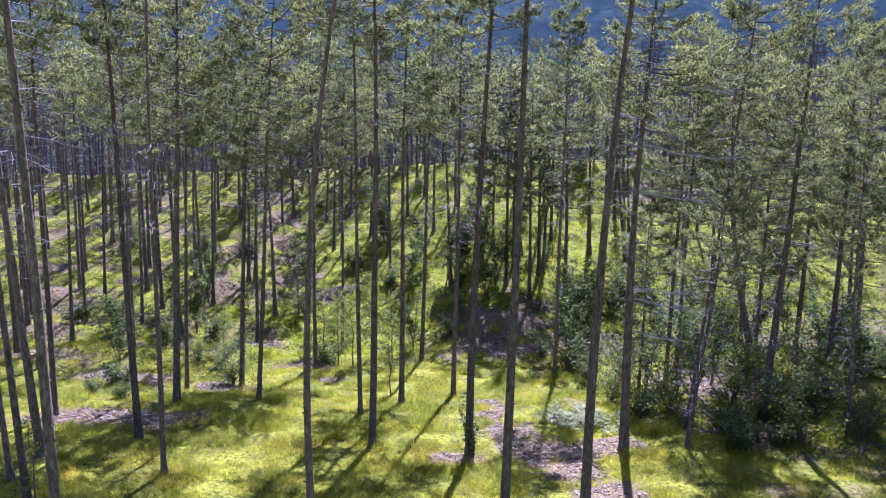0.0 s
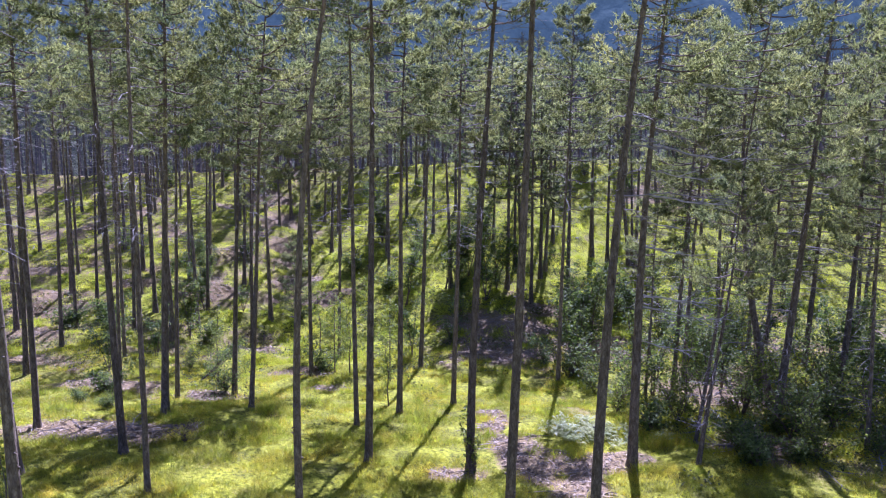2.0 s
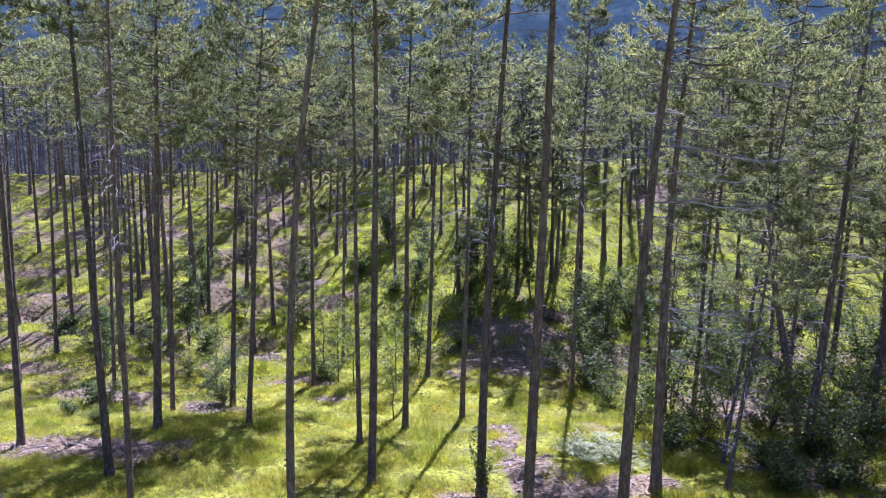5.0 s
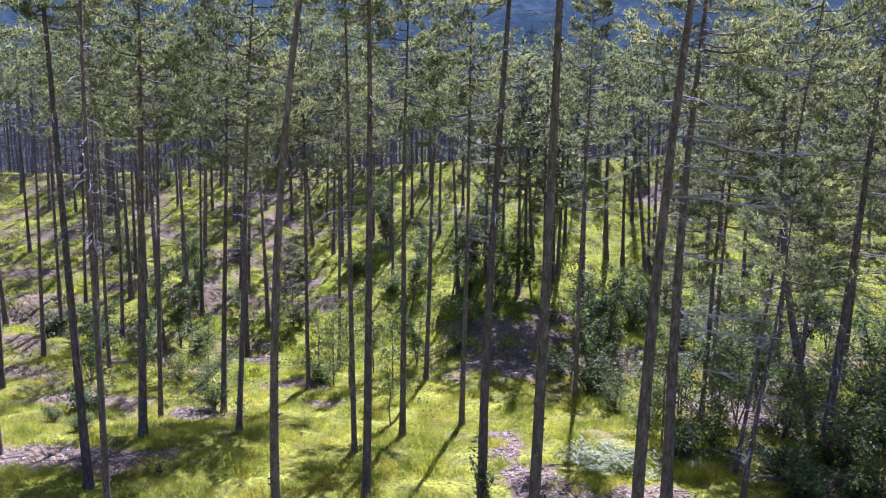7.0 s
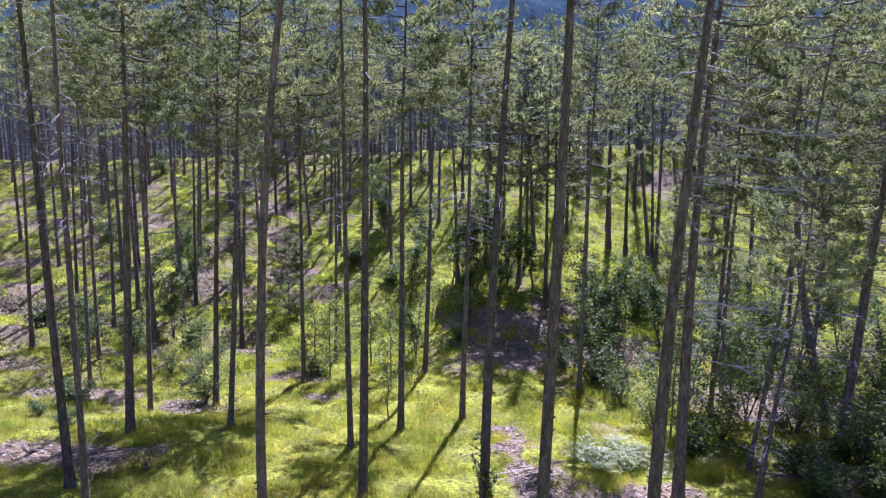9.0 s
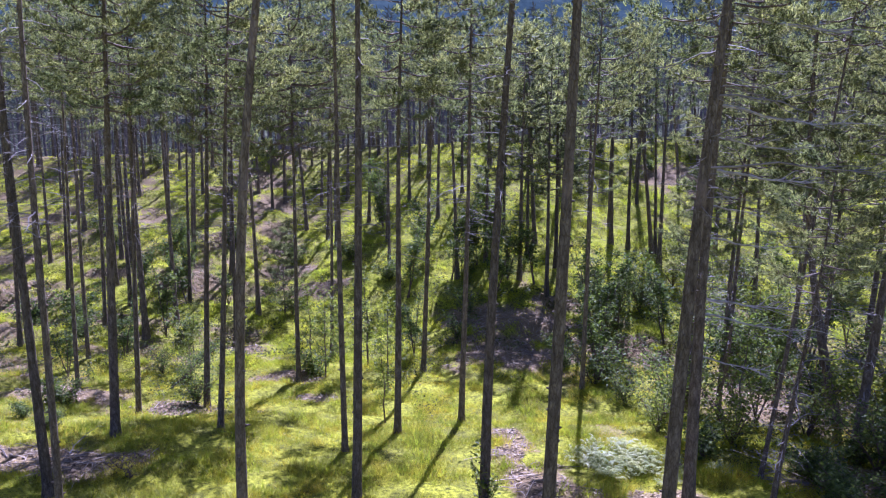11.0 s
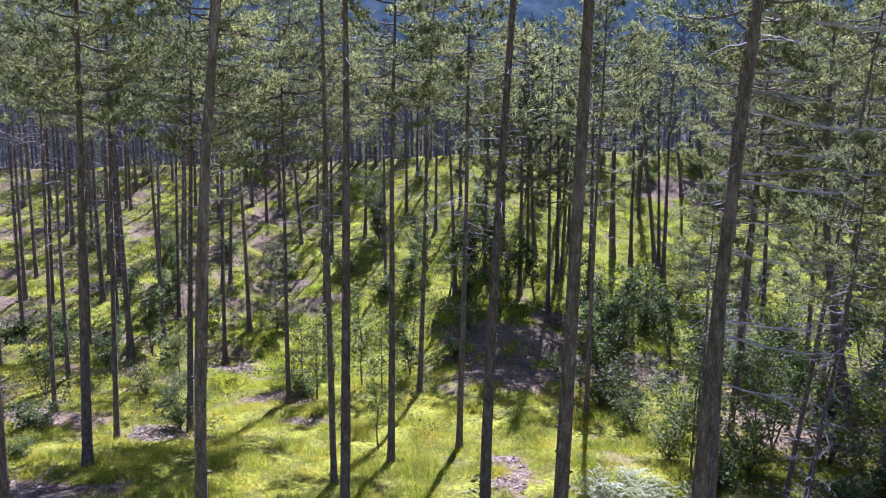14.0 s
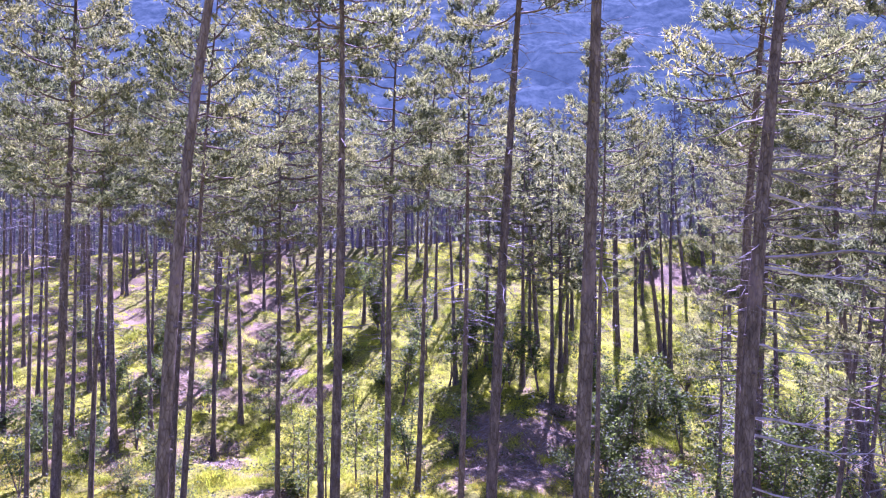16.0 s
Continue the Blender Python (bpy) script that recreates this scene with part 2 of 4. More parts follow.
TRACK_SPOTS = [(1.6, 22.6, 0.55, 0.7), (1.9, 20.6, 0.6, 1.0), (1.95, 20.0, 0.6, 1.0), (2.5, 18.6, 0.95, 1.3), (3.0, 17.2, 0.95, 1.2), (3.5, 15.8, 0.9, 1.0), (3.9, 14.4, 0.9, 1.0), (-22.5, 39.5, 2.4, 0.7), (-18.0, 41.0, 1.6, 0.5)]


TUFT_SPOTS = [(2.1, 20.2, 0.2, 0.9), (2.55, 18.4, 0.22, 0.7), (3.1, 16.9, 0.24, 0.5), (3.6, 15.2, 0.2, 0.4)]


def soil(x, y):
    """How bare the ground is: 0 grass, 1 needle litter and earth."""
    wob = 0.7 * noise.noise(Vector((x * 0.8, y * 0.8, 9))) + 0.5 * noise.noise(Vector((x * 2.2, y * 2.2, 2)))
    best = 0.42 * noise.noise(Vector((x * 0.33, y * 0.33, 20))) + 0.35 * noise.noise(Vector((x * 1.1, y * 1.1, 7))) + 0.12
    best += 0.22 * ease((x - 6.5) / 2) * ease((42 - y) / 6) + 0.24 * ease((-x - 6) / 5) * ease((y - 21) / 5) + 0.06 * ease((y - 27) / 6)
    for sx, sy, rx, ry in BARE_SPOTS + FAR_SPOTS + TRACK_SPOTS:
        best = max(best, 1.5 - math.hypot((x - sx) / rx, (y - sy) / ry) + wob)
    for sx, sy, rx, ry in TUFT_SPOTS:
        best -= 1.2 * max(0.0, 1 - math.hypot((x - sx) / rx, (y - sy) / ry))
    return clamp(best, 0, 1)


def build_ground():
    fine = 0.34
    xs = [-3000, -1200, -500, -250, -150, -100, -75, -60, -50, -43] + [-38 + fine * i for i in range(int(76 / fine) + 1)] + [43, 50, 60, 75, 100, 150, 250, 500, 1200, 3000]
    ys = [-3000, -1200, -400, -150, -60, -25, -10, 0, 4] + [7 + fine * i for i in range(int(57 / fine) + 1)] + [65.5, 67, 69, 72, 76, 81, 88, 96, 108, 125, 150, 190, 260, 400, 800, 1500, 3000]
    verts = [(x, y, ground_z(x, y)) for y in ys for x in xs]
    n = len(xs)
    faces = [(j * n + i, j * n + i + 1, (j + 1) * n + i + 1, (j + 1) * n + i) for j in range(len(ys) - 1) for i in range(n - 1)]
    me = mesh_of("ground", verts, faces, GROUND, True)
    att = me.attributes.new("soil", "FLOAT", "POINT")
    att.data.foreach_set("value", [soil(v[0], v[1]) for v in verts])
    tagged(new("ground", me), "forest floor of bright grass with bare patches of needle litter and earth", "ground", kind="structure")


build_ground()


# ---- pines ----
def needle_tuft(rng, at, way, size, count, verts, faces):
    for _ in range(count):
        d = (way * rng.uniform(0.0, 1.1) + Vector((rng.gauss(0, 0.7), rng.gauss(0, 0.7), rng.gauss(0.15, 0.6)))).normalized()
        s = d.cross(Vector((rng.uniform(-1, 1), rng.uniform(-1, 1), rng.uniform(-1, 1)))).normalized() * (size * 0.1)
        root, n = at + way * (size * rng.uniform(-0.5, 0.3)), len(verts)
        verts += [root - s, root + s, root + d * (size * rng.uniform(0.7, 1.15))]
        faces.append((n, n + 1, n + 2))


def crown_meshes(seed, length, spread, whorls, low, blades, size, full=True, density=1.0):
    """Branches and needles of a pine crown whose foot is at the origin."""
    rng = random.Random(seed)
    bv, bf, nv, nf = [], [], [], []
    for w in range(whorls):
        h = (w + 0.5 * rng.random()) / whorls
        reach = spread * (low + (1 - low) * min(1, h * 3.2)) * (1 - h) ** 0.62 + 0.22
        arms = rng.choice((3, 4, 4, 5)) if full else rng.choice((3, 3, 4))
        turn = rng.random() * 6.28
        for a in range(arms):
            w0 = turn + a * 6.28 / arms + rng.uniform(-0.35, 0.35)
            ln = reach * rng.uniform(0.6, 1.2)
            out = Vector((math.cos(w0), math.sin(w0), 0))
            rise = rng.uniform(-0.12, 0.15) + 0.5 * h
            side = Vector((-out.y, out.x, 0)) * rng.uniform(-0.2, 0.2)
            base = Vector((0, 0, h * length))
            pts = [base + (out + side * t) * (ln * t) + Vector((0, 0, ln * (rise * t + (0.28 if h < 0.7 else 0.1) * t * t * t - 0.12 * math.sin(t * 3.1)))) for t in (0, 0.33, 0.66, 1.0)]
            r0 = 0.012 + 0.014 * ln
            tube(pts, [r0, r0 * 0.75, r0 * 0.5, 0.006], 4 if full else 3, bv, bf)
            steps = max(3, int(ln * 5.2 * density))
            for k in range(steps):
                t = 0.34 + 0.66 * (k + rng.random()) / steps
                i = min(2, int(t * 3))
                p = pts[i].lerp(pts[i + 1], t * 3 - i)
                way = (pts[i + 1] - pts[i]).normalized()
                sgn = 1 if k % 2 else -1
                off = (way.cross(Vector((0, 0, 1))) * sgn * rng.uniform(0.3, 1.0) + way * 0.5 + Vector((0, 0, rng.uniform(0.0, 0.3)))) * (ln * 0.28 * rng.uniform(0.4, 1.1) * (1.15 - t * 0.7))
                if full and off.length > 0.16:
                    tube([p, p + off], [0.008, 0.004], 3, bv, bf)
                for q, tw in ((p + off, 1.0), (p + off * 0.45, 0.8)):
                    needle_tuft(rng, q, (way + off).normalized(), size * tw * rng.uniform(0.8, 1.2), blades, nv, nf)
            needle_tuft(rng, pts[3], (pts[3] - pts[2]).normalized(), size * 1.2, blades + 3, nv, nf)
    needle_tuft(rng, Vector((0, 0, length)), Vector((0, 0, 1)), size * 1.4, blades * 2, nv, nf)
    n = len(bv)
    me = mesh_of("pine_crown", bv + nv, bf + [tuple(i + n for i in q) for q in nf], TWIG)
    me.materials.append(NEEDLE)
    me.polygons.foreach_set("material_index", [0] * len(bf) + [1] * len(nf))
    return me


CROWNS = [crown_meshes(300 + i, 5.6, 1.3, 9, 0.6, 8, 0.2, False, 1.35) for i in range(9)]


def bough_mesh(seed, ln):
    """One leafy branch along +x, with needle tufts in pads on its side twigs."""
    rng = random.Random(seed)
    bv, bf, nv, nf = [], [], [], []
    sway, lift = rng.uniform(-0.15, 0.15), rng.uniform(0.05, 0.28)

    def at(t):
        return Vector((ln * t, sway * ln * math.sin(t * 3) , ln * (lift * t * t * t + 0.10 * t - 0.10 * math.sin(t * 3.1))))
    r0 = 0.009 + 0.010 * ln
    tube([at(t) for t in (0, 0.25, 0.5, 0.75, 1.0)], [r0, r0 * 0.85, r0 * 0.65, r0 * 0.45, 0.005], 5, bv, bf)
    count = int(3 + 3.8 * ln)
    for k in range(count):
        t = 0.3 + 0.7 * (k + rng.random() * 0.7) / count
        p, s = at(t), (1 if k % 2 else -1)
        l2 = ln * rng.uniform(0.22, 0.42) * (1.2 - 0.75 * t) + 0.08
        way = Vector((rng.uniform(0.35, 0.9), s * rng.uniform(0.5, 1.0), rng.uniform(0.05, 0.4))).normalized()
        tube([p, p + way * l2], [0.008, 0.004], 3, bv, bf)
        for end, pads in ((1.0, 8), (0.55, 4 if l2 > 0.3 else 2)):
            for j in range(pads):
                q = p + way * (l2 * end) + Vector((rng.gauss(0, 0.08), rng.gauss(0, 0.08), rng.gauss(0.02, 0.025)))
                needle_tuft(rng, q, (way * 0.6 + Vector((0, 0, 0.8))).normalized(), rng.uniform(0.095, 0.135), 7, nv, nf)
    for j in range(7):
        needle_tuft(rng, at(1.0 - 0.03 * j) + Vector((0, rng.gauss(0, 0.05), rng.gauss(0, 0.03))), Vector((0.6, 0, 0.7)), 0.12, 9, nv, nf)
    n = len(bv)
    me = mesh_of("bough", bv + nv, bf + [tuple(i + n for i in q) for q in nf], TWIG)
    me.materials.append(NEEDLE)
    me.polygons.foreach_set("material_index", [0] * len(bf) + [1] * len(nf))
    return me


BOUGHS = [(ln, [bough_mesh(400 + 10 * i + k, ln) for k in range(4)]) for i, ln in enumerate((0.55, 1.0, 1.5, 2.2))]


def dead_branch_mesh(seed):
    rng = random.Random(seed)
    v, f = [], []
    ln = rng.uniform(0.7, 1.5)
    droop, sway = rng.uniform(-0.08, 0.25), rng.uniform(-0.12, 0.12)
    pts = [Vector((ln * t, sway * ln * t * t + 0.02 * math.sin(t * 9 + seed), ln * (0.10 * t - droop * t * t) + 0.015 * math.sin(t * 13 + seed))) for t in (0, 0.22, 0.45, 0.67, 0.84, 1.0)]
    tube(pts, [0.013, 0.012, 0.010, 0.008, 0.006, 0.003], 4, v, f, 0.2, rng)
    for k in range(rng.randint(4, 6)):
        a = pts[rng.randint(1, 4)]
        s, l2 = rng.choice((-1, 1)), rng.uniform(0.12, 0.4)
        tube([a, a + Vector((0.6, 0.5 * s, rng.uniform(-0.2, 0.25))) * l2, a + Vector((1.1, 0.8 * s, rng.uniform(-0.4, 0.3))) * l2], [0.006, 0.005, 0.002], 3, v, f)
    return mesh_of("dead_branch", v, f, DEADWOOD)


DEAD = [dead_branch_mesh(i) for i in range(12)]


def dead_twigs_mesh(seed):
    """The fine bare twigs that bristle from one metre-long stretch times five of a shaded stem, along +z."""
    rng = random.Random(seed)
    v, f = [], []
    for k in range(46):
        z, w, ln = 5 * (k + rng.random()) / 46, rng.random() * 6.28, rng.uniform(0.25, 1.05)
        out, side = Vector((math.cos(w), math.sin(w), 0)), Vector((-math.sin(w), math.cos(w), 0))
        rise, bend = rng.uniform(-0.25, 0.35), rng.uniform(-0.3, 0.3)
        pts = [Vector((0, 0, z)) + out * (ln * t) + side * (bend * ln * t * t) + Vector((0, 0, ln * (rise * t - 0.25 * t * t))) for t in (0.05, 0.5, 1.0)]
        tube(pts, [0.009, 0.006, 0.003], 3, v, f)
        for _ in range(rng.randint(1, 3)):
            a = pts[1]
            d = out * rng.uniform(0.3, 0.9) + side * rng.choice((-0.8, 0.8)) + Vector((0, 0, rng.uniform(-0.3, 0.3)))
            tube([a, a + d * (ln * rng.uniform(0.15, 0.4))], [0.005, 0.002], 3, v, f)
    return mesh_of("twig_tangle", v, f, DEADWOOD)


def long_dead_mesh(seed):
    """A long dead limb along +x that sags, lifts at its tip and forks into a fan of bare twigs."""
    rng = random.Random(seed)
    v, f = [], []
    ln, sag, sway = rng.uniform(2.0, 2.6), rng.uniform(0.15, 0.32), rng.uniform(-0.25, 0.25)

    def at(t):
        return Vector((ln * t, sway * t * t + 0.03 * math.sin(t * 11 + seed), 0.25 * t - sag * math.sin(t * 2.6) - 0.2 * t * t + 0.02 * math.sin(t * 17 + seed)))
    tube([at(t / 9) for t in range(10)], [0.03 - 0.0027 * t for t in range(10)], 5, v, f, 0.15, rng)
    for k in range(11):
        t = rng.uniform(0.35, 0.95)
        a, s, l2 = at(t), rng.choice((-1, 1)), rng.uniform(0.25, 0.8) * (1.2 - 0.6 * t)
        mid = a + Vector((0.55, 0.45 * s, rng.uniform(-0.15, 0.3))) * l2
        end = mid + Vector((0.5, 0.35 * s, rng.uniform(-0.25, 0.25))) * l2
        tube([a, mid, end], [0.009, 0.007, 0.003], 3, v, f)
        tube([mid, mid + Vector((0.5, -0.3 * s, rng.uniform(-0.1, 0.3))) * (l2 * 0.6)], [0.005, 0.002], 3, v, f)
    return mesh_of("long_dead_branch", v, f, PALEWOOD)


DEAD_TWIGS = [dead_twigs_mesh(70 + i) for i in range(7)]
LONG_DEAD = [long_dead_mesh(90 + i) for i in range(5)]
TRUNKS_AT = []
CREST = []
PINE_COUNT = [0]


def pine(x, y, d=0.2, lean=0.0, height=14.0, kind="near", crown=None, deads=6, bow=0.0, size=None, curve=0.0, dead_from=0.35, dead_len=1.0, dead_way=None, more_dead=(), wide=1.0, twiggy=0.9, label=""):
    """A pine of that trunk diameter; lean: metres to +x for each metre up."""
    PINE_COUNT[0] += 1
    rng = random.Random(PINE_COUNT[0] * 7 + 1)
    TRUNKS_AT.append((x, y))
    z = ground_z(x, y) - 0.08
    tree = new("pine_tree")
    tree.location = (x, y, z)
    tagged(tree, label or ("tall slender pine with bare grey-brown trunk and high crown" if kind == "near" else
           "pine with low spreading green branches and bare dead twigs" if kind == "low" else "slender pine of the stand on the grassy bank"), "tree", "pines of the forest")
    ly = rng.uniform(-0.02, 0.02)
    ph = rng.random() * 6

    def axis(t):
        h = t * height
        return Vector((lean * h + curve * h * h + bow * math.sin(t * 3.14) + 0.05 * math.sin(t * 7 + ph) * t, ly * h + 0.05 * math.sin(t * 6 + ph * 2) * t, h))
    rings, seg = (34, 11) if kind != "far" else (9, 7)
    ts = [(i / rings) ** 1.15 for i in range(rings + 1)]
    radii = [max(0.012, d / 2 * (1.06 - 0.95 * t) * (1 + 0.45 * math.exp(-t * height / 0.22))) for t in ts]
    v, f = [], []
    tube([axis(t) for t in ts], radii, seg, v, f, 0.09 if kind != "far" else 0.04, rng)
    if kind == "near" and y < 22:
        knots = random.Random(PINE_COUNT[0])
        for k in range(int(height * 3.2)):
            t = (1.2 + knots.random() * 0.25 + k * 0.3) / height
            if t < 0.8:
                w, p = knots.random() * 6.28, axis(t)
                out, r = Vector((math.cos(w), math.sin(w), 0.15)), d / 2 * (1.06 - 0.95 * t)
                tube([p + out * (r * 0.7), p + out * (r + 0.012), p + out * (r + knots.uniform(0.02, 0.06))], [0.026, 0.019, 0.008], 5, v, f)
    trunk = part("trunk", mesh_of("trunk", v, f, BARK, True), tree)
    if kind == "far":
        start = height - 5.6 * (size or 1.0) if crown is None else crown
        needles = CROWNS[rng.randrange(len(CROWNS))]
        sc = (height - start) / 5.6
        a, b = axis(start / height), axis(1.0)
        wide *= clamp(sc, 0.75, 1.25)
        m = Matrix.Translation(a) @ Vector((0, 0, 1)).rotation_difference(b - a).to_matrix().to_4x4() @ Matrix.Rotation(rng.random() * 6.28, 4, "Z") @ Matrix.Diagonal((wide * rng.uniform(0.9, 1.1), wide * rng.uniform(0.9, 1.1), sc, 1))
        part("crown", needles, tree, m=m)
    else:
        length = (5.4 if kind == "near" else 8.0) * (size or 1.0)
        start = height - length if crown is None else crown
        length = height - start
        spread = wide * (1.65 if kind == "near" else 2.5) * (0.6 + 0.4 * (size or 1.0))
        count = int(length * (7.4 if kind == "near" else 5.8))
        for k in range(count):
            h = (k + rng.random()) / count
            reach = spread * (0.55 + 0.45 * min(1, h * 3.5)) * (1 - h) ** 0.6 * rng.uniform(0.6, 1.15) + 0.25
            ln, choice = min(BOUGHS, key=lambda q: abs(q[0] - reach))
            sc = clamp(reach / ln, 0.75, 1.3)
            tip = rng.uniform(-0.10, 0.16) - 0.55 * h * h
            part("bough", choice[rng.randrange(4)], tree, m=Matrix.Translation(axis((start + h * length) / height)) @ Euler((rng.uniform(-0.25, 0.25), tip, k * 2.4 + rng.uniform(-0.5, 0.5))).to_matrix().to_4x4() @ Matrix.Scale(sc, 4))
    foot, head = dead_from * height, min(start + 1.6, height - 1.0)
    if deads and head - foot > 1.5:
        for k in range(1 if kind == "far" else 2):
            span = (head - foot) / (1 if kind == "far" else 2)
            a, b = axis((foot + k * span) / height), axis((foot + (k + 1) * span) / height)
            part("twig_tangle", DEAD_TWIGS[rng.randrange(7)], trunk, "fine grey dead twigs", Matrix.Translation(a) @ Vector((0, 0, 1)).rotation_difference(b - a).to_matrix().to_4x4() @ Matrix.Rotation(rng.random() * 6.28, 4, "Z") @ Matrix.Diagonal((twiggy, twiggy, span / 5, 1)))
    for h, way, sc in more_dead:
        part("dead_branch", LONG_DEAD[int(h * 10) % 5], trunk, "long grey dead branch forking into bare twigs", Matrix.Translation(axis(h / height)) @ Euler((0.2, 0.1, way)).to_matrix().to_4x4() @ Matrix.Scale(sc, 4))
    for k in range(deads):
        t = (dead_from * height + (start + 1.0 - dead_from * height) * (k + rng.random()) / deads) / height
        p = axis(min(t, 0.95))
        sc = rng.uniform(0.5, 1.2) * dead_len
        part("dead_branch", DEAD[rng.randrange(12)], trunk, "grey dead branch", Matrix.Translation(p) @ Euler((rng.uniform(-0.3, 0.3), rng.uniform(-0.15, 0.3), rng.random() * 6.28 if dead_way is None else dead_way + rng.gauss(0, 0.7))).to_matrix().to_4x4() @ Matrix.Scale(sc, 4))
    return tree


pine(1.38, 13.21, 0.20, 0.018, 16.0, deads=3, dead_from=0.55, curve=0.0005, crown=11.2)
pine(3.04, 13.16, 0.21, -0.004, 15.8, deads=14, dead_from=0.4, dead_len=1.1, dead_way=0.0, curve=0.0058, crown=10.7)
pine(-2.40, 12.35, 0.15, -0.065, 16.2, deads=3, dead_from=0.6, curve=0.0118, crown=11.3)
pine(5.05, 17.59, 0.25, -0.018, 14.0, deads=7, dead_from=0.3, dead_len=1.2, dead_way=0.2, more_dead=[(4.6, 0.05, 1.0), (4.3, -0.15, 0.9), (5.8, 0.2, 0.8), (7.1, -0.1, 1.05), (8.3, 0.05, 1.1), (9.9, -0.1, 1.1), (6.4, 0.3, 0.6), (3.4, -0.2, 0.7), (9.1, 0.35, 0.8), (7.7, -0.35, 0.7)], curve=0.0035)
pine(-5.84, 9.87, 0.18, -0.016, 15.5, deads=4, crown=11.1)
pine(-8.03, 17.49, 0.19, -0.014, 15.6, deads=6, dead_from=0.36, crown=10.0)
pine(-6.40, 15.11, 0.13, 0.011, 15.6, crown=11.0)
pine(-8.39, 21.04, 0.23, 0.053, 15.2, deads=6, dead_from=0.36, crown=8.2)
pine(-9.29, 24.31, 0.16, 0.037, 14.1, deads=6, dead_from=0.36)
pine(-7.60, 25.44, 0.19, 0.048, 14.5, deads=6, dead_from=0.36, crown=8.2, wide=1.35)
pine(-6.01, 21.98, 0.16, 0.061, 14.5, deads=6, dead_from=0.36, crown=8.6, wide=1.2)
pine(-2.46, 20.70, 0.15, -0.008, 16.3, deads=6, dead_from=0.36, crown=11.0)
pine(-1.81, 17.84, 0.20, 0.032, 16.1, deads=6, dead_from=0.36, curve=-0.0018, crown=10.7)
pine(-1.27, 22.53, 0.19, 0.012, 14.1, deads=6, dead_from=0.36)
pine(0.54, 23.76, 0.18, 0.017, 14.3, deads=6, dead_from=0.36)
pine(0.83, 17.13, 0.21, -0.004, 16.0, deads=6, dead_from=0.36, curve=0.0037, crown=10.8)
pine(-0.75, 29.02, 0.19, 0.032, 15.2, deads=6, dead_from=0.36)
pine(-9.73, 15.92, 0.20, -0.054, 15.9, deads=6, dead_from=0.36, crown=9.7)
pine(-11.41, 19.51, 0.18, 0.011, 15.8, deads=6, dead_from=0.36, crown=9.0)
pine(-8.50, 13.34, 0.15, -0.055, 15.9, deads=6, dead_from=0.36, crown=10.8)
pine(-9.59, 14.53, 0.13, -0.057, 16.0, deads=6, dead_from=0.36, crown=11.0)
pine(-21.28, 39.87, 0.20, 0.003, 14.3, "far", size=0.8, deads=3, dead_from=0.32)
pine(-22.25, 42.55, 0.18, 0.002, 13.6, "far", size=0.8, deads=3, dead_from=0.32)
pine(-19.39, 38.98, 0.17, 0.043, 14.6, "far", size=0.8, deads=3, dead_from=0.32)
pine(-22.18, 36.52, 0.21, -0.031, 14.7, "far", size=0.8, deads=3, dead_from=0.32)
pine(-12.44, 26.72, 0.14, 0.035, 15.0, deads=6, dead_from=0.36)
pine(-13.68, 29.83, 0.15, 0.017, 14.3, deads=6, dead_from=0.36)
pine(-15.40, 34.66, 0.18, 0.028, 13.9, "far", size=0.8, deads=3, dead_from=0.32)
pine(-9.22, 37.62, 0.22, -0.019, 13.8, "far", deads=3, dead_from=0.32)
pine(-5.31, 28.55, 0.17, 0.002, 15.0, deads=6, dead_from=0.36, crown=8.2, wide=2.0)
pine(-21.36, 47.00, 0.21, 0.006, 13.7, "far", size=0.8, deads=3, dead_from=0.32)
pine(-22.56, 54.35, 0.20, 0.038, 13.5, "far", size=0.8, deads=3, dead_from=0.32)
pine(-17.50, 42.08, 0.24, 0.015, 14.3, "far", size=0.8, deads=3, dead_from=0.32)
pine(-14.30, 42.76, 0.19, 0.052, 14.6, "far", size=0.8, deads=3, dead_from=0.32)
pine(-11.65, 42.56, 0.21, 0.046, 13.0, "far", deads=3, dead_from=0.32)
pine(-9.24, 33.92, 0.19, 0.015, 12.6, "far", deads=3, dead_from=0.32)
pine(-17.48, 53.99, 0.20, 0.014, 12.8, "far", size=0.8, deads=3, dead_from=0.32)
pine(-22.02, 53.84, 0.20, 0.011, 12.8, "far", size=0.8, deads=3, dead_from=0.32)
pine(-9.24, 50.18, 0.22, -0.061, 13.1, "far", deads=3, dead_from=0.32)
pine(-7.58, 48.60, 0.22, 0.038, 13.1, "far", deads=3, dead_from=0.32)
pine(-6.81, 47.37, 0.24, 0.011, 12.9, "far", deads=3, dead_from=0.32)
pine(-9.10, 54.98, 0.21, 0.040, 11.9, "far", deads=3, dead_from=0.32)
pine(-12.17, 52.83, 0.20, -0.010, 12.6, "far", deads=3, dead_from=0.32)
pine(-3.48, 46.11, 0.20, 0.011, 13.0, "far", deads=3, dead_from=0.32)
pine(-1.17, 55.75, 0.25, -0.010, 11.3, "far", deads=3, dead_from=0.32)
pine(-1.92, 58.07, 0.22, -0.000, 11.2, "far", deads=3, dead_from=0.32)
pine(-0.41, 48.44, 0.22, 0.009, 11.9, "far", deads=3, dead_from=0.32)
pine(1.25, 51.97, 0.23, -0.016, 11.1, "far", deads=3, dead_from=0.32)
pine(0.71, 39.77, 0.23, -0.040, 12.9, "far", deads=3, dead_from=0.32)
pine(5.36, 44.42, 0.26, -0.061, 13.0, "far", size=1.4, wide=1.5, deads=3, dead_from=0.32)
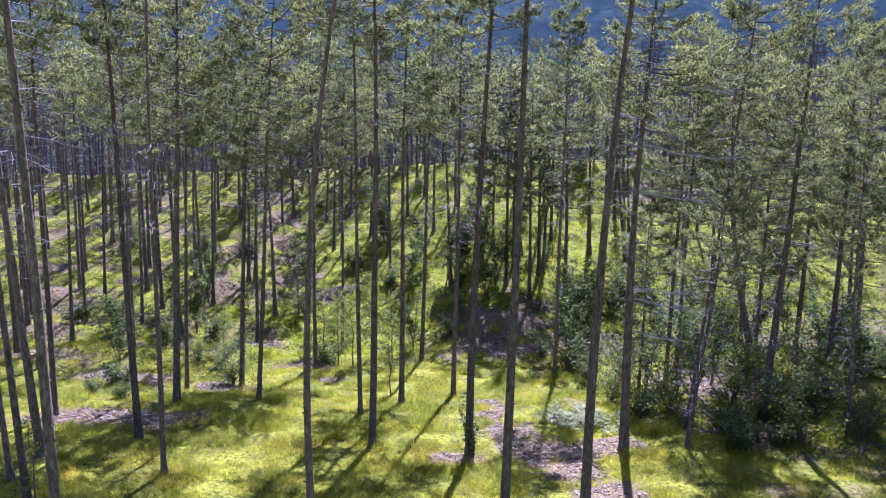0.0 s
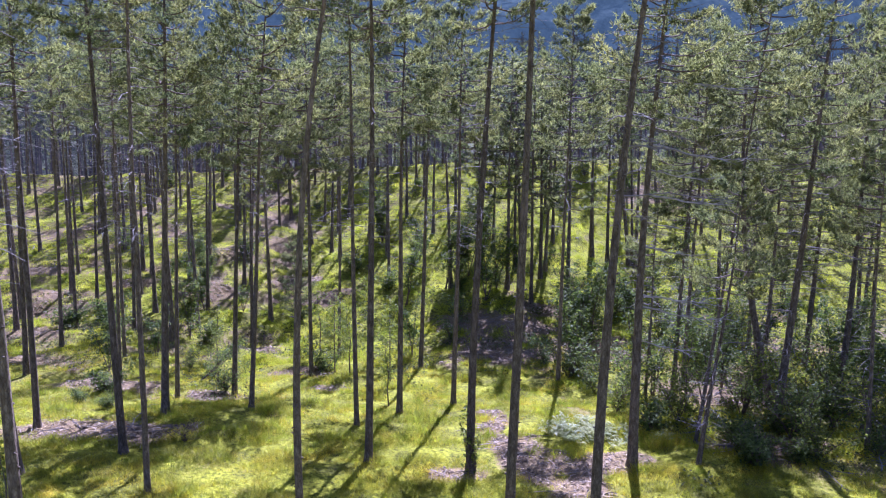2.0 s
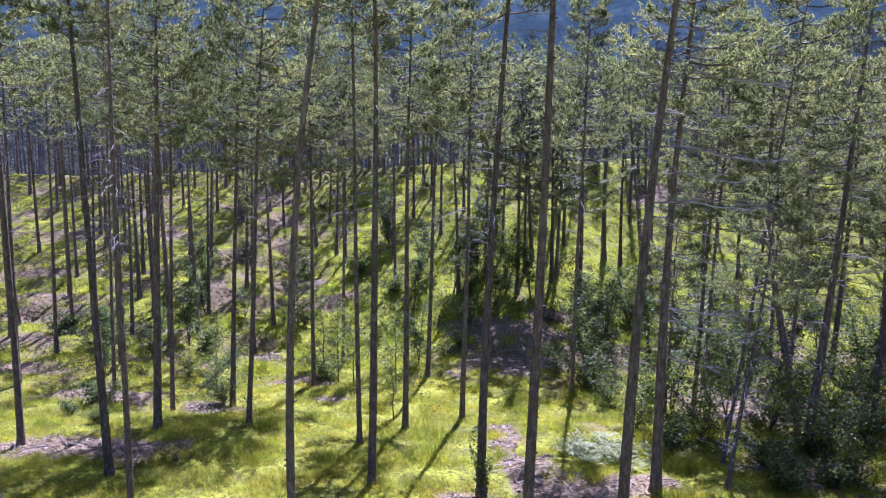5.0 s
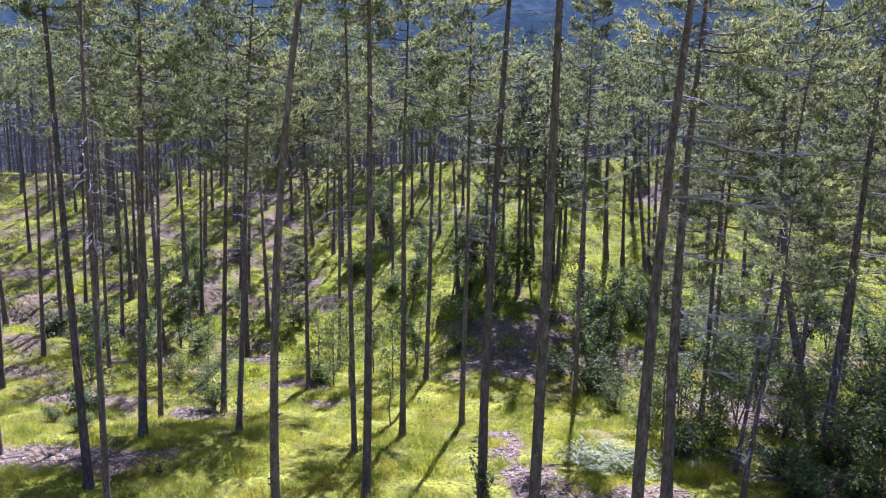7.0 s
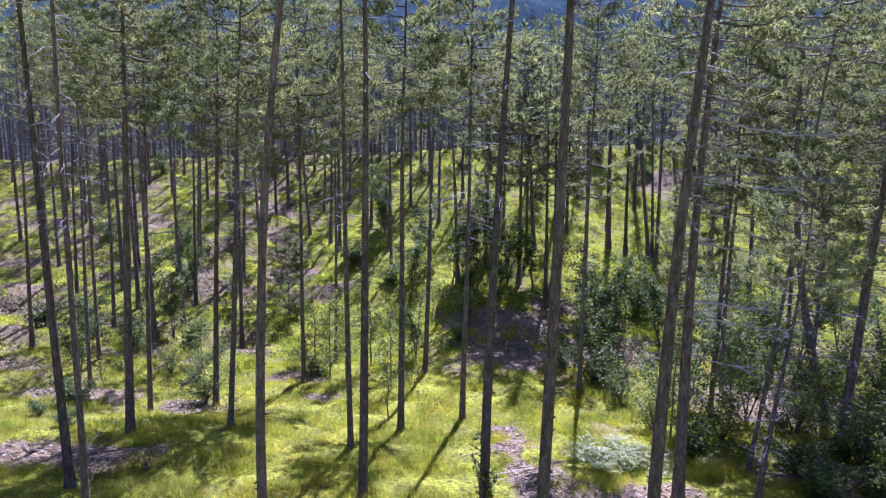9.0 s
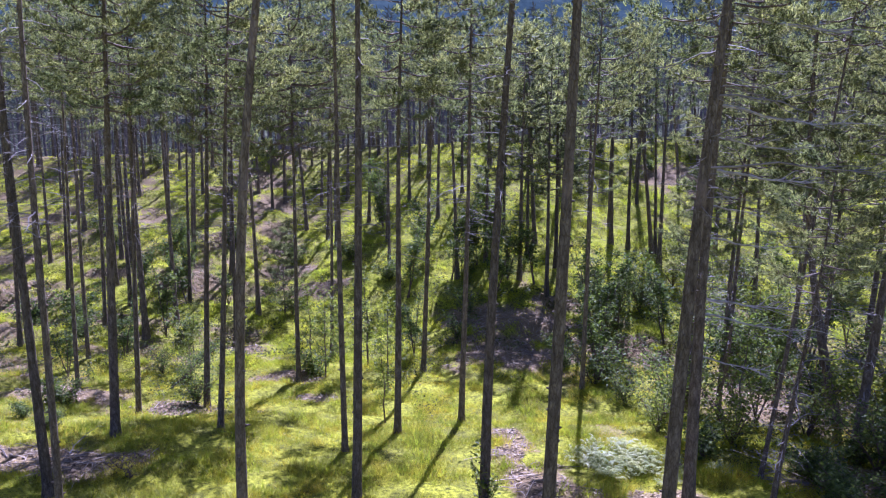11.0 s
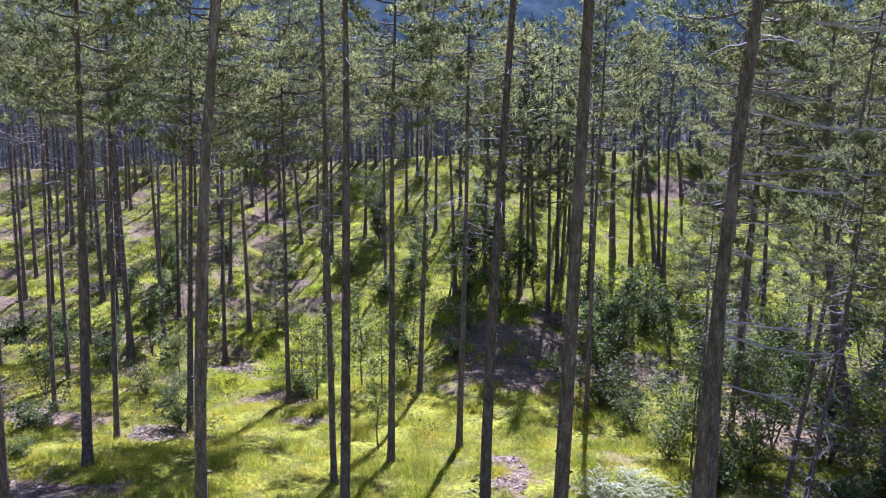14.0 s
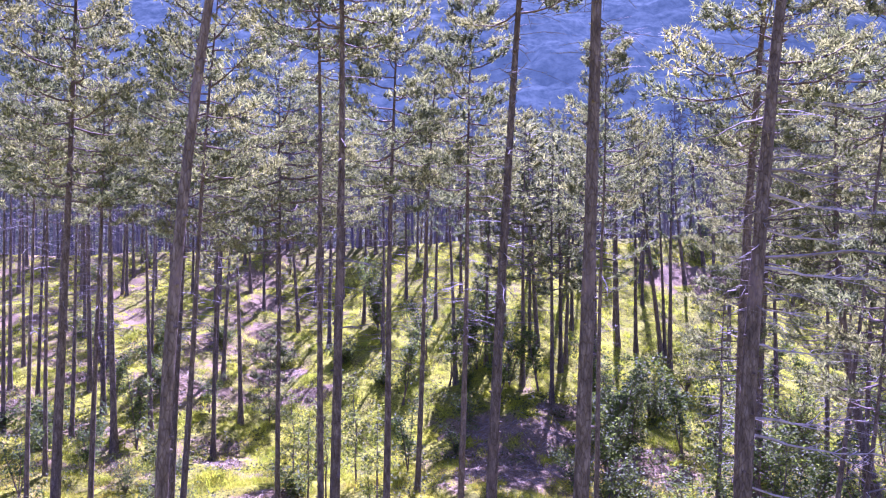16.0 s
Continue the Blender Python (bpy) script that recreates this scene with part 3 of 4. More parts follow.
pine(3.96, 39.56, 0.23, 0.001, 12.9, "far", size=1.4, wide=1.5, deads=3, dead_from=0.32)
pine(6.16, 41.49, 0.24, -0.015, 12.2, "far", size=1.4, wide=1.5, deads=3, dead_from=0.32)
pine(7.19, 38.18, 0.25, -0.011, 13.0, "far", size=1.4, wide=1.5, deads=3, dead_from=0.32)
pine(10.19, 45.71, 0.26, -0.033, 12.5, "far", deads=3, dead_from=0.32)
pine(11.10, 45.24, 0.23, -0.019, 12.8, "far", deads=3, dead_from=0.32)
pine(12.39, 44.73, 0.26, -0.125, 12.8, "far", deads=3, dead_from=0.32)
pine(12.39, 43.27, 0.26, -0.005, 12.8, "far", deads=3, dead_from=0.32)
pine(12.61, 44.76, 0.20, -0.046, 13.3, "far", deads=3, dead_from=0.32)
pine(7.24, 56.90, 0.21, -0.003, 10.5, "far", deads=3, dead_from=0.32)
pine(3.48, 56.18, 0.25, -0.033, 10.2, "far", deads=3, dead_from=0.32)
pine(-5.07, 50.32, 0.22, 0.021, 12.3, "far", deads=3, dead_from=0.32)
pine(-7.22, 55.52, 0.25, 0.016, 11.2, "far", deads=3, dead_from=0.32)
pine(10.76, 48.84, 0.20, -0.009, 12.0, "far", deads=3, dead_from=0.32)
pine(8.80, 54.67, 0.25, -0.014, 10.6, "far", deads=3, dead_from=0.32)
pine(19.69, 57.75, 0.26, -0.130, 10.1, "far", deads=3, dead_from=0.32)
pine(17.31, 55.04, 0.26, -0.127, 11.2, "far", deads=3, dead_from=0.32)
pine(19.64, 55.80, 0.25, -0.016, 11.7, "far", deads=3, dead_from=0.32)
pine(-30.31, 55.04, 0.23, 0.017, 12.7, "far", size=0.8, deads=3, dead_from=0.32)
pine(-23.03, 47.87, 0.26, 0.016, 13.6, "far", size=0.8, deads=3, dead_from=0.32)
pine(-18.50, 43.13, 0.21, 0.016, 13.7, "far", size=0.8, deads=3, dead_from=0.32)
pine(-15.25, 42.07, 0.17, 0.023, 14.7, "far", size=0.8, deads=3, dead_from=0.32)
pine(-14.69, 44.15, 0.22, 0.046, 13.6, "far", size=0.8, deads=3, dead_from=0.32)
pine(-18.25, 58.56, 0.24, 0.037, 12.7, "far", size=0.8, deads=3, dead_from=0.32)
pine(-15.33, 52.36, 0.22, -0.003, 13.5, "far", size=0.8, deads=3, dead_from=0.32)
pine(-12.04, 42.49, 0.21, 0.032, 12.9, "far", deads=3, dead_from=0.32)
pine(-11.72, 54.83, 0.26, -0.004, 11.2, "far", deads=3, dead_from=0.32)
pine(-15.44, 59.44, 0.22, 0.038, 12.0, "far", size=0.8, deads=3, dead_from=0.32)
pine(-12.87, 59.88, 0.23, -0.047, 10.8, "far", deads=3, dead_from=0.32)
pine(-24.44, 49.91, 0.22, 0.027, 13.9, "far", size=0.8, deads=3, dead_from=0.32)
pine(-15.13, 52.45, 0.24, 0.043, 12.4, "far", size=0.8, deads=3, dead_from=0.32)
pine(11.87, 24.08, 0.26, -0.120, 14.3, "low", bow=-0.7, wide=0.8, crown=6.5, deads=16, dead_from=0.12, dead_len=1.3)
pine(10.21, 20.54, 0.24, 0.060, 14.8, "low", crown=7.4, wide=0.75, deads=22, dead_from=0.12, dead_len=1.3)
pine(7.31, 19.28, 0.10, 0.107, 14.8, deads=6, dead_from=0.36)
pine(6.78, 17.65, 0.12, 0.095, 7.5, size=0.55, deads=9, dead_from=0.12)
pine(7.61, 24.92, 0.12, 0.020, 7.4, size=0.55, deads=9, dead_from=0.12)
pine(10.04, 27.81, 0.16, 0.019, 14.3, "low", deads=16, dead_from=0.12, dead_len=1.3)
pine(11.70, 18.49, 0.12, -0.037, 8.4, size=0.55, deads=9, dead_from=0.12)
pine(4.73, 26.80, 0.16, 0.012, 14.5, deads=6, dead_from=0.36)
pine(-4.60, 31.60, 0.15, 0.020, 14.5, crown=9.2, wide=1.7, deads=5, dead_from=0.36)
pine(-7.90, 37.60, 0.06, 0.0, 4.2, crown=0.4, size=0.1, deads=0, label="small young pine on the grassy bank")
# The next five pines are extras, added so their crowns shade the gully.
pine(2.30, 41.60, 0.21, 0.010, 12.0, "far", crown=4.0, deads=5)
pine(5.00, 37.00, 0.20, -0.010, 12.0, "far", crown=5.0, deads=5)
pine(3.60, 45.60, 0.20, 0.010, 12.0, "far", crown=5.5, wide=1.6, deads=3)
pine(4.70, 42.60, 0.19, -0.010, 12.5, "far", crown=5.5, wide=1.6, deads=3)
pine(6.60, 42.60, 0.22, 0.020, 12.0, "far", crown=4.5, deads=5)
pine(8.60, 24.90, 0.17, 0.030, 12.5, "low", wide=0.8, crown=6.5, deads=8, dead_from=0.15)
pine(13.60, 23.00, 0.22, 0.020, 13.0, "low", crown=6.5, deads=8, dead_from=0.15)

for x, y, d, lean, c in ((12.9, 27.0, 0.17, 0.02, 4.2), (16.6, 26.2, 0.19, -0.02, 4.0), (14.6, 32.0, 0.18, 0.0, 4.0)):
    pine(x, y, d, lean, 13.5, "low", crown=c, deads=5, dead_from=0.1)

# ---- the rest of the stand ----
def fill_stand(count, x0, x1, y0, y1, gap, seed, hmin, hmax, kind="far", crown=None):
    rng, made, tries = random.Random(seed), 0, 0
    while made < count and tries < 6000:
        tries += 1
        x, y = rng.uniform(x0, x1), rng.uniform(y0, y1)
        if min(math.hypot(x - a, y - b) for a, b in TRUNKS_AT) > gap:
            pine(x, y, rng.uniform(0.17, 0.26), rng.uniform(-0.03, 0.04), rng.uniform(hmin, hmax), kind, crown, 7, dead_from=0.25)
            made += 1


fill_stand(30, -48, -24, 26, 60, 2.6, 11, 13.5, 15.5, crown=9.6)
fill_stand(15, -25, 25, 57, 65, 1.7, 19, 10.5, 12.0, crown=6.0)
fill_stand(24, -26, 32, 63.5, 73, 2.2, 12, 9.0, 10.5)
fill_stand(26, 15, 42, 30, 58, 3.0, 13, 11, 13)
fill_stand(32, -45, 45, 72, 84, 2.2, 14, 8.5, 10.5, crown=2.5)
fill_stand(5, -24, 16, 37, 60, 2.5, 16, 12, 14)
fill_stand(5, 2, 20, 50, 62, 2.3, 18, 11.5, 13)
fill_stand(14, -27, -12, 27, 42, 2.2, 17, 13.5, 15.0, crown=9.6)
for k in range(26):
    rr = random.Random(1500 + k)
    CREST.append((rr.choice(("young", "bush", "low", "low")), -27 + 2.1 * k + rr.uniform(-1, 1), 60.5 + rr.uniform(-5, 3), rr.uniform(0.7, 1.2)))
fill_stand(6, 14, 24, 16, 30, 3.0, 15, 12, 13.5, "low")

fill_stand(24, -44, -6, 52, 67, 1.8, 21, 12, 13.5, crown=7.2)

# ---- distance ----
def build_hill(name, label, mat, x0, x1, y0, y1, nx, ny, height, rough, freq):
    verts, faces = [], []
    for j in range(ny + 1):
        for i in range(nx + 1):
            x, y = x0 + (x1 - x0) * i / nx, y0 + (y1 - y0) * j / ny
            h = height(x, j / ny) + rough * (noise.noise(Vector((x * freq, y * freq, 3))) + 0.5 * noise.noise(Vector((x * freq * 4, y * freq * 4, 5))) + 0.35 * noise.noise(Vector((x * freq * 13, y * freq * 13, 8))))
            verts.append((x, y, h))
    n = nx + 1
    faces = [(j * n + i, j * n + i + 1, (j + 1) * n + i + 1, (j + 1) * n + i) for j in range(ny) for i in range(nx)]
    return tagged(new(name, mesh_of(name, verts, faces, mat, True)), label, "hill", kind="structure")


# The mountain's blue is air haze put into its material.
build_hill("backdrop_mountain", "distant wooded mountain side behind the forest, blue haze painted in", MOUNTAIN, -1400, 1400, 420, 900, 200, 60,
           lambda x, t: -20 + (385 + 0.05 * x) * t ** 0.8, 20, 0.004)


def ridge_height(x, t):
    return -14 + (26 + 24 * ease((x - 20) / 110) + 10 * ease((-x - 40) / 90)) * math.sin(min(t * 1.3, 1.0) * 1.57)


build_hill("backdrop_ridge", "wooded ridge behind the crest, haze painted into its colour", FAR_WOODS, -260, 300, 125, 215, 80, 16, ridge_height, 3, 0.03)


def far_trees():
    """Pines past the crest and on the ridge, too many to count: stems with bare twigs, and crowns."""
    rng = random.Random(5)
    v, f, lv, lf = [], [], [], []
    for k in range(1500):
        near = k < 850
        if near:
            y = 66 + 58 * rng.random() ** 1.4
            x = rng.uniform(-0.95, 0.95) * y
            z, h = ground_z(x, y), rng.uniform(9.5, 12.5)
        else:
            x, t = rng.uniform(-210, 230), rng.random() ** 0.7
            y = 125 + 90 * t
            z, h = ridge_height(x, t) - 0.5, rng.uniform(9, 14)
        lean = rng.uniform(-0.04, 0.04) * h
        tube([Vector((x, y, z - 0.3)), Vector((x + lean, y, z + h))], [0.13, 0.03], 4, v, f)
        low = 0.42 if near else 0.28
        if near:
            for _ in range(12):
                u, w, ln = rng.uniform(0.15, 0.55), rng.random() * 6.28, rng.uniform(0.4, 1.2)
                a = Vector((x + lean * u, y, z + h * u))
                tube([a, a + Vector((math.cos(w), math.sin(w), rng.uniform(-0.3, 0.2))) * ln], [0.014, 0.006], 3, v, f)
        tufts, size = (50, 0.55) if near else (28, 1.1)
        for _ in range(tufts):
            u = rng.random()
            r = (1.6 if near else 1.9) * (1 - u) ** 0.6 * math.sqrt(rng.random())
            w = rng.random() * 6.28
            needle_tuft(rng, Vector((x + lean + r * math.cos(w), y + r * math.sin(w), z + h * (low + (1 - low) * u))), Vector((math.cos(w), math.sin(w), 0.4)), size, 5, lv, lf)
    tagged(new("far_stems", mesh_of("far_stems", v, f, FAR_STEMS)), "dim grey-brown stems of the distant pines with bare twigs, haze painted in", "woods", kind="stuff")
    tagged(new("far_woods", mesh_of("far_woods", lv, lf, FAR_WOODS)), "crowns of distant pines past the crest and on the ridge, haze painted into their green", "woods", kind="stuff")


far_trees()

# ---- shrubs, saplings, ferns ----
def leaf_at(rng, p, size, verts, faces):
    n = Vector((rng.gauss(0, 0.55), rng.gauss(0, 0.55), 1)).normalized()
    w = rng.random() * 6.28
    a = n.cross(Vector((math.cos(w), math.sin(w), 0.2))).normalized()
    b = n.cross(a)
    k, s = len(verts), size * rng.uniform(0.7, 1.25)
    verts += [p - a * s * 0.5, p + b * s * 0.34 + n * s * 0.08, p + a * s * 0.55 - n * s * 0.08, p - b * s * 0.34 + n * s * 0.08]
    faces.append((k, k + 1, k + 2, k + 3))


def shrub_meshes(seed, height, spread, stems, leaves, size, mat, clear=0.1, tilt=0.0):
    rng = random.Random(seed)
    shafts, tv, tf, lv, lf = [], [], [], [], []
    twigs = []
    for _ in range(stems):
        w, out = rng.random() * 6.28, spread * rng.uniform(0.25, 1.0) if stems > 1 else spread * 0.12
        top = height * rng.uniform(0.65, 1.0)
        pts = [Vector((tilt * height * t ** 0.8 + math.cos(w) * out * t ** 1.3 + 0.06 * math.sin(t * 9 + w), math.sin(w) * out * t ** 1.3, top * t)) for t in (0, 0.25, 0.5, 0.75, 1)]
        r = 0.009 + 0.006 * height
        sv, sf = [], []
        tube(pts, [r, r * 0.8, r * 0.6, r * 0.4, 0.004], 5, sv, sf)
        shafts.append(mesh_of("shrub_stem", sv, sf, TWIG))
        for k in range(int(7 + 3 * height)):
            t = clear + (1 - clear) * rng.random()
            i = min(3, int(t * 4))
            p = pts[i].lerp(pts[i + 1], t * 4 - i)
            w2 = rng.random() * 6.28
            l2 = rng.uniform(0.25, 0.75) * spread * (0.6 if stems > 1 else 1.0) * (1.15 - 0.7 * t)
            q = p + Vector((math.cos(w2), math.sin(w2), rng.uniform(0.1, 0.7))) * l2
            tube([p, p.lerp(q, 0.5) + Vector((0, 0, 0.03)), q], [0.006, 0.005, 0.002], 3, tv, tf)
            twigs.append((p, q))
    for _ in range(leaves):
        p, q = twigs[rng.randrange(len(twigs))]
        c = p.lerp(q, rng.uniform(0.25, 1.1)) + Vector((rng.gauss(0, 1), rng.gauss(0, 1), rng.gauss(0, 0.8))) * (0.05 + 0.06 * spread)
        leaf_at(rng, c, size, lv, lf)
    n = len(tv)
    me = mesh_of("shrub_leaves", tv + lv, tf + [tuple(i + n for i in q) for q in lf], TWIG)
    me.materials.append(mat)
    me.polygons.foreach_set("material_index", [0] * len(tf) + [1] * len(lf))
    return shafts, me


SHRUBS = {
    "bush": [shrub_meshes(10 + i, 1.9, 1.35, 8, 1150, 0.095, LEAF) for i in range(4)],
    "thicket": [shrub_meshes(50 + i, 5.0, 1.5, 6, 2500, 0.135, LEAF, 0.12) for i in range(3)],
    "low": [shrub_meshes(20 + i, 0.8, 0.75, 8, 900, 0.085, LEAF) for i in range(3)],
    "sapling": [shrub_meshes(30 + i, 4.6, 1.15, 1, 620, 0.1, LIGHT_LEAF, 0.25) for i in range(4)],
    "hazel": [shrub_meshes(80 + i, 2.0, 1.3, 7, 1000, 0.1, LIGHT_LEAF) for i in range(3)],
    "arched": [shrub_meshes(85, 1.9, 0.7, 5, 420, 0.085, LEAF, 0.55, 0.75)],
    "herb": [shrub_meshes(88 + i, 0.5, 0.4, 9, 260, 0.045, YELLOW) for i in range(2)],
    "sprout": [shrub_meshes(60 + i, 1.5, 0.28, 4, 170, 0.08, LIGHT_LEAF, 0.05) for i in range(2)],
    "young": [shrub_meshes(40 + i, 3.4, 1.0, 3, 1100, 0.105, LEAF, 0.3) for i in range(3)],
}
SHRUB_LABELS = {"bush": ("shrub", "dense dark green broadleaf shrub on the forest floor", "shrub"), "low": ("low_shrub", "small low green shrub in the grass", "shrub"),
                "sapling": ("sapling", "thin broadleaf sapling with sparse light green leaves", "tree"), "thicket": ("thicket", "tall dark green broadleaf thicket on the bank", "shrub"), "hazel": ("light_shrub", "broadleaf shrub with light green sunlit leaves", "shrub"), "arched": ("arched_shrub", "shrub of dark slanting stems with leaves at their ends", "shrub"), "herb": ("yellow_herb", "low herb with yellow flowers beside the bare litter", "plant"), "sprout": ("sprout", "slim leafy green shoots against a pine foot", "shrub"), "young": ("young_tree", "young broadleaf tree with dark glossy leaves", "tree")}
SHRUB_COUNT = [0]


def shrub(kind, x, y, scale=1.0, wide=1.0):
    SHRUB_COUNT[0] += 1
    rng = random.Random(SHRUB_COUNT[0] * 13)
    name, label, cat = SHRUB_LABELS[kind]
    thing = tagged(new(name), label, cat, "undergrowth")
    thing.location, thing.rotation_euler = (x, y, ground_z(x, y) - 0.04), (0, 0, 0.1 if kind == "arched" else rng.random() * 6.28)
    stems, leaves = SHRUBS[kind][rng.randrange(len(SHRUBS[kind]))]
    m = Matrix.Diagonal((scale * wide, scale * wide, scale, 1))
    for stem in stems:
        part("stem", stem, thing, m=m)
    part("foliage", leaves, thing, m=m)


shrub("young", -13.7, 28.4, 0.8)
shrub("low", -12.3, 25.5, 1.2)
shrub("low", -12.3, 23.5, 0.7)
shrub("young", -13.3, 39.0, 1.1)
shrub("young", -14.6, 42.0, 1.0)
shrub("bush", -9.3, 28.3, 0.7)
shrub("bush", -10.6, 29.2, 0.6)
shrub("sapling", -9.9, 30.5, 0.8)
shrub("sapling", -4.4, 29.0, 1.0)
shrub("sapling", -3.6, 28.0, 0.9)
shrub("sapling", -2.9, 30.0, 1.1)
shrub("sapling", -1.7, 23.6, 0.75)
shrub("sapling", -1.9, 27.0, 1.0)
shrub("sapling", -5.4, 31.5, 1.0)
shrub("low", -4.9, 29.4, 1.3)
shrub("bush", -7.5, 37.6, 0.8)
shrub("young", -1.2, 31.5, 1.0)
shrub("bush", 0.6, 33.0, 0.8)
shrub("bush", 5.4, 27.9, 1.2)
shrub("bush", 4.6, 29.4, 0.8)
shrub("young", 7.3, 33.0, 1.3)
shrub("young", 6.2, 31.2, 1.3)
shrub("young", 5.7, 29.0, 1.2)
shrub("bush", 7.5, 36.3, 1.0)
shrub("hazel", 7.6, 21.5, 1.1)
shrub("hazel", 6.9, 24.5, 1.2)
shrub("young", 8.0, 25.3, 1.1)
shrub("hazel", 10.0, 22.3, 1.2)
shrub("hazel", 11.2, 21.0, 1.2)
shrub("hazel", 12.4, 18.9, 1.1)
shrub("young", 12.8, 20.5, 1.2)
shrub("young", 10.6, 25.5, 1.2)
shrub("bush", 12.5, 26.5, 1.3)
shrub("young", 14.0, 24.0, 1.3)
shrub("bush", 11.6, 30.5, 1.3)
shrub("young", 9.2, 32.0, 1.2)
shrub("young", 2.8, 44.5, 1.3)
shrub("young", 1.8, 41.3, 1.2)
shrub("young", -4.2, 50.5, 1.4)
shrub("young", -3.5, 47.5, 1.2)
shrub("bush", 14.5, 34.0, 1.4)
shrub("hazel", 10.2, 18.2, 0.8)
shrub("low", 8.2, 17.6, 1.2)
shrub("low", 6.4, 20.4, 1.3)
shrub("young", 2.6, 37.5, 1.3)
shrub("young", 4.6, 38.5, 1.2)
shrub("young", 0.4, 39.8, 1.4)
shrub("young", -0.8, 43.0, 1.4)
shrub("young", -1.8, 38.4, 1.2)
shrub("bush", 1.2, 35.6, 0.9)
shrub("bush", -1.5, 45.5, 1.1)
shrub("bush", 3.4, 47.0, 1.2)
shrub("bush", -16.3, 45.6, 1.1)
shrub("low", -17.5, 36.4, 1.6)
shrub("low", -15.6, 33.0, 1.5)
shrub("low", -19.0, 35.0, 1.6)
shrub("low", -11.2, 33.4, 1.4)
shrub("low", -9.0, 45.5, 1.6)
shrub("bush", -19.5, 45.0, 1.0)
shrub("low", -13.0, 46.8, 1.7)
shrub("low", -5.6, 44.5, 1.6)
shrub("low", -3.0, 41.0, 1.5)
shrub("low", -21.5, 47.5, 1.7)
shrub("young", -11.0, 38.6, 0.7)
shrub("young", 9.3, 23.8, 1.1)
shrub("young", 13.5, 29.0, 1.3)
shrub("bush", 15.0, 20.0, 1.3)
shrub("bush", 5.9, 25.6, 0.8)
shrub("bush", 15.5, 27.0, 1.4)
shrub("bush", 11.0, 33.8, 1.3)
shrub("bush", 13.8, 37.5, 1.3)
shrub("bush", 9.6, 37.2, 1.1)
shrub("low", 8.6, 19.2, 1.3)
shrub("sapling", 6.2, 21.6, 0.9)
shrub("sapling", 8.2, 22.6, 0.9)
shrub("young", -12.8, 31.0, 0.9)
shrub("sapling", -8.9, 27.6, 0.6)
shrub("thicket", 1.2, 41.2, 0.9)
shrub("thicket", 2.8, 43.6, 1.0)
shrub("thicket", 3.3, 39.4, 0.7)
shrub("thicket", 1.2, 38.4, 0.6)
shrub("thicket", 7.0, 31.8, 0.85)
shrub("thicket", 6.9, 36.0, 0.9)
shrub("thicket", -4.0, 48.8, 0.9)
shrub("thicket", -13.8, 40.4, 0.6)
shrub("sprout", 0.80, 17.0, 1.3)
shrub("sprout", 0.92, 17.02, 0.8)
shrub("hazel", 6.0, 22.6, 0.9)
shrub("arched", -9.6, 27.3, 1.0)
shrub("herb", -6.8, 18.4, 1.0)
shrub("herb", -7.2, 18.7, 0.8)
shrub("sapling", -8.3, 13.3, 0.5)
shrub("young", -12.2, 33.6, 1.2)
shrub("young", -14.9, 37.0, 1.1)
shrub("bush", -8.0, 25.6, 0.8)
shrub("low", -10.4, 21.6, 0.7)

for k in range(12):
    rr = random.Random(1700 + k)
    shrub(rr.choice(("low", "low", "bush")), rr.uniform(7.5, 14.5), rr.uniform(17.6, 23.0), rr.uniform(0.8, 1.2))

for k in range(22):
    rr = random.Random(1800 + k)
    shrub(rr.choice(("bush", "hazel", "young", "hazel")), rr.uniform(9.5, 22), rr.uniform(26.5, 41), rr.uniform(1.0, 1.4))

for kind, x, y, scale in CREST:
    shrub(kind, x, y, scale)

def fern_mesh(seed):
    rng = random.Random(seed)
    v, f = [], []
    for k in range(11):
        w, ln = k * 0.571 + rng.uniform(-0.2, 0.2), rng.uniform(0.6, 0.95)
        out, side = Vector((math.cos(w), math.sin(w), 0)), Vector((-math.sin(w), math.cos(w), 0))
        for i in range(15):
            t = 0.12 + 0.88 * i / 15
            c = out * (ln * t) + Vector((0, 0, ln * (1.25 * t - 1.0 * t * t)))
            wid = ln * 0.30 * math.sin(min(1, t * 1.5) * 1.57) * (1.05 - t)
            for s in (-1, 1):
                n = len(v)
                tip = c + side * (s * wid) + out * (wid * 0.35) - Vector((0, 0, wid * 0.25))
                v += [c - out * 0.028, c + out * 0.03, tip]
                f.append((n, n + 1, n + 2))
        n = len(v)
        v += [Vector((0, 0, 0)), out * ln * 0.5 + Vector((0, 0, ln * 0.24)) + side * 0.006, out * ln + Vector((0, 0, ln * 0.1)), out * ln * 0.5 + Vector((0, 0, ln * 0.24)) - side * 0.006]
        f.append((n, n + 1, n + 2, n + 3))
    return mesh_of("fern_fronds", v, f, FERN)


FERNS = [fern_mesh(i) for i in range(4)]


def fern(x, y, s):
    ob = tagged(new("fern", FERNS[int(x * 37 + y * 11) % 4]), "pale green bracken fern with arching fronds", "fern", "ferns by the bare track")
    ob.location, ob.rotation_euler, ob.scale = (x, y, ground_z(x, y) + 0.05), (0.35 * math.sin(x * 31), 0.35 * math.cos(y * 23), x * 5), (s, s, s * 1.25)


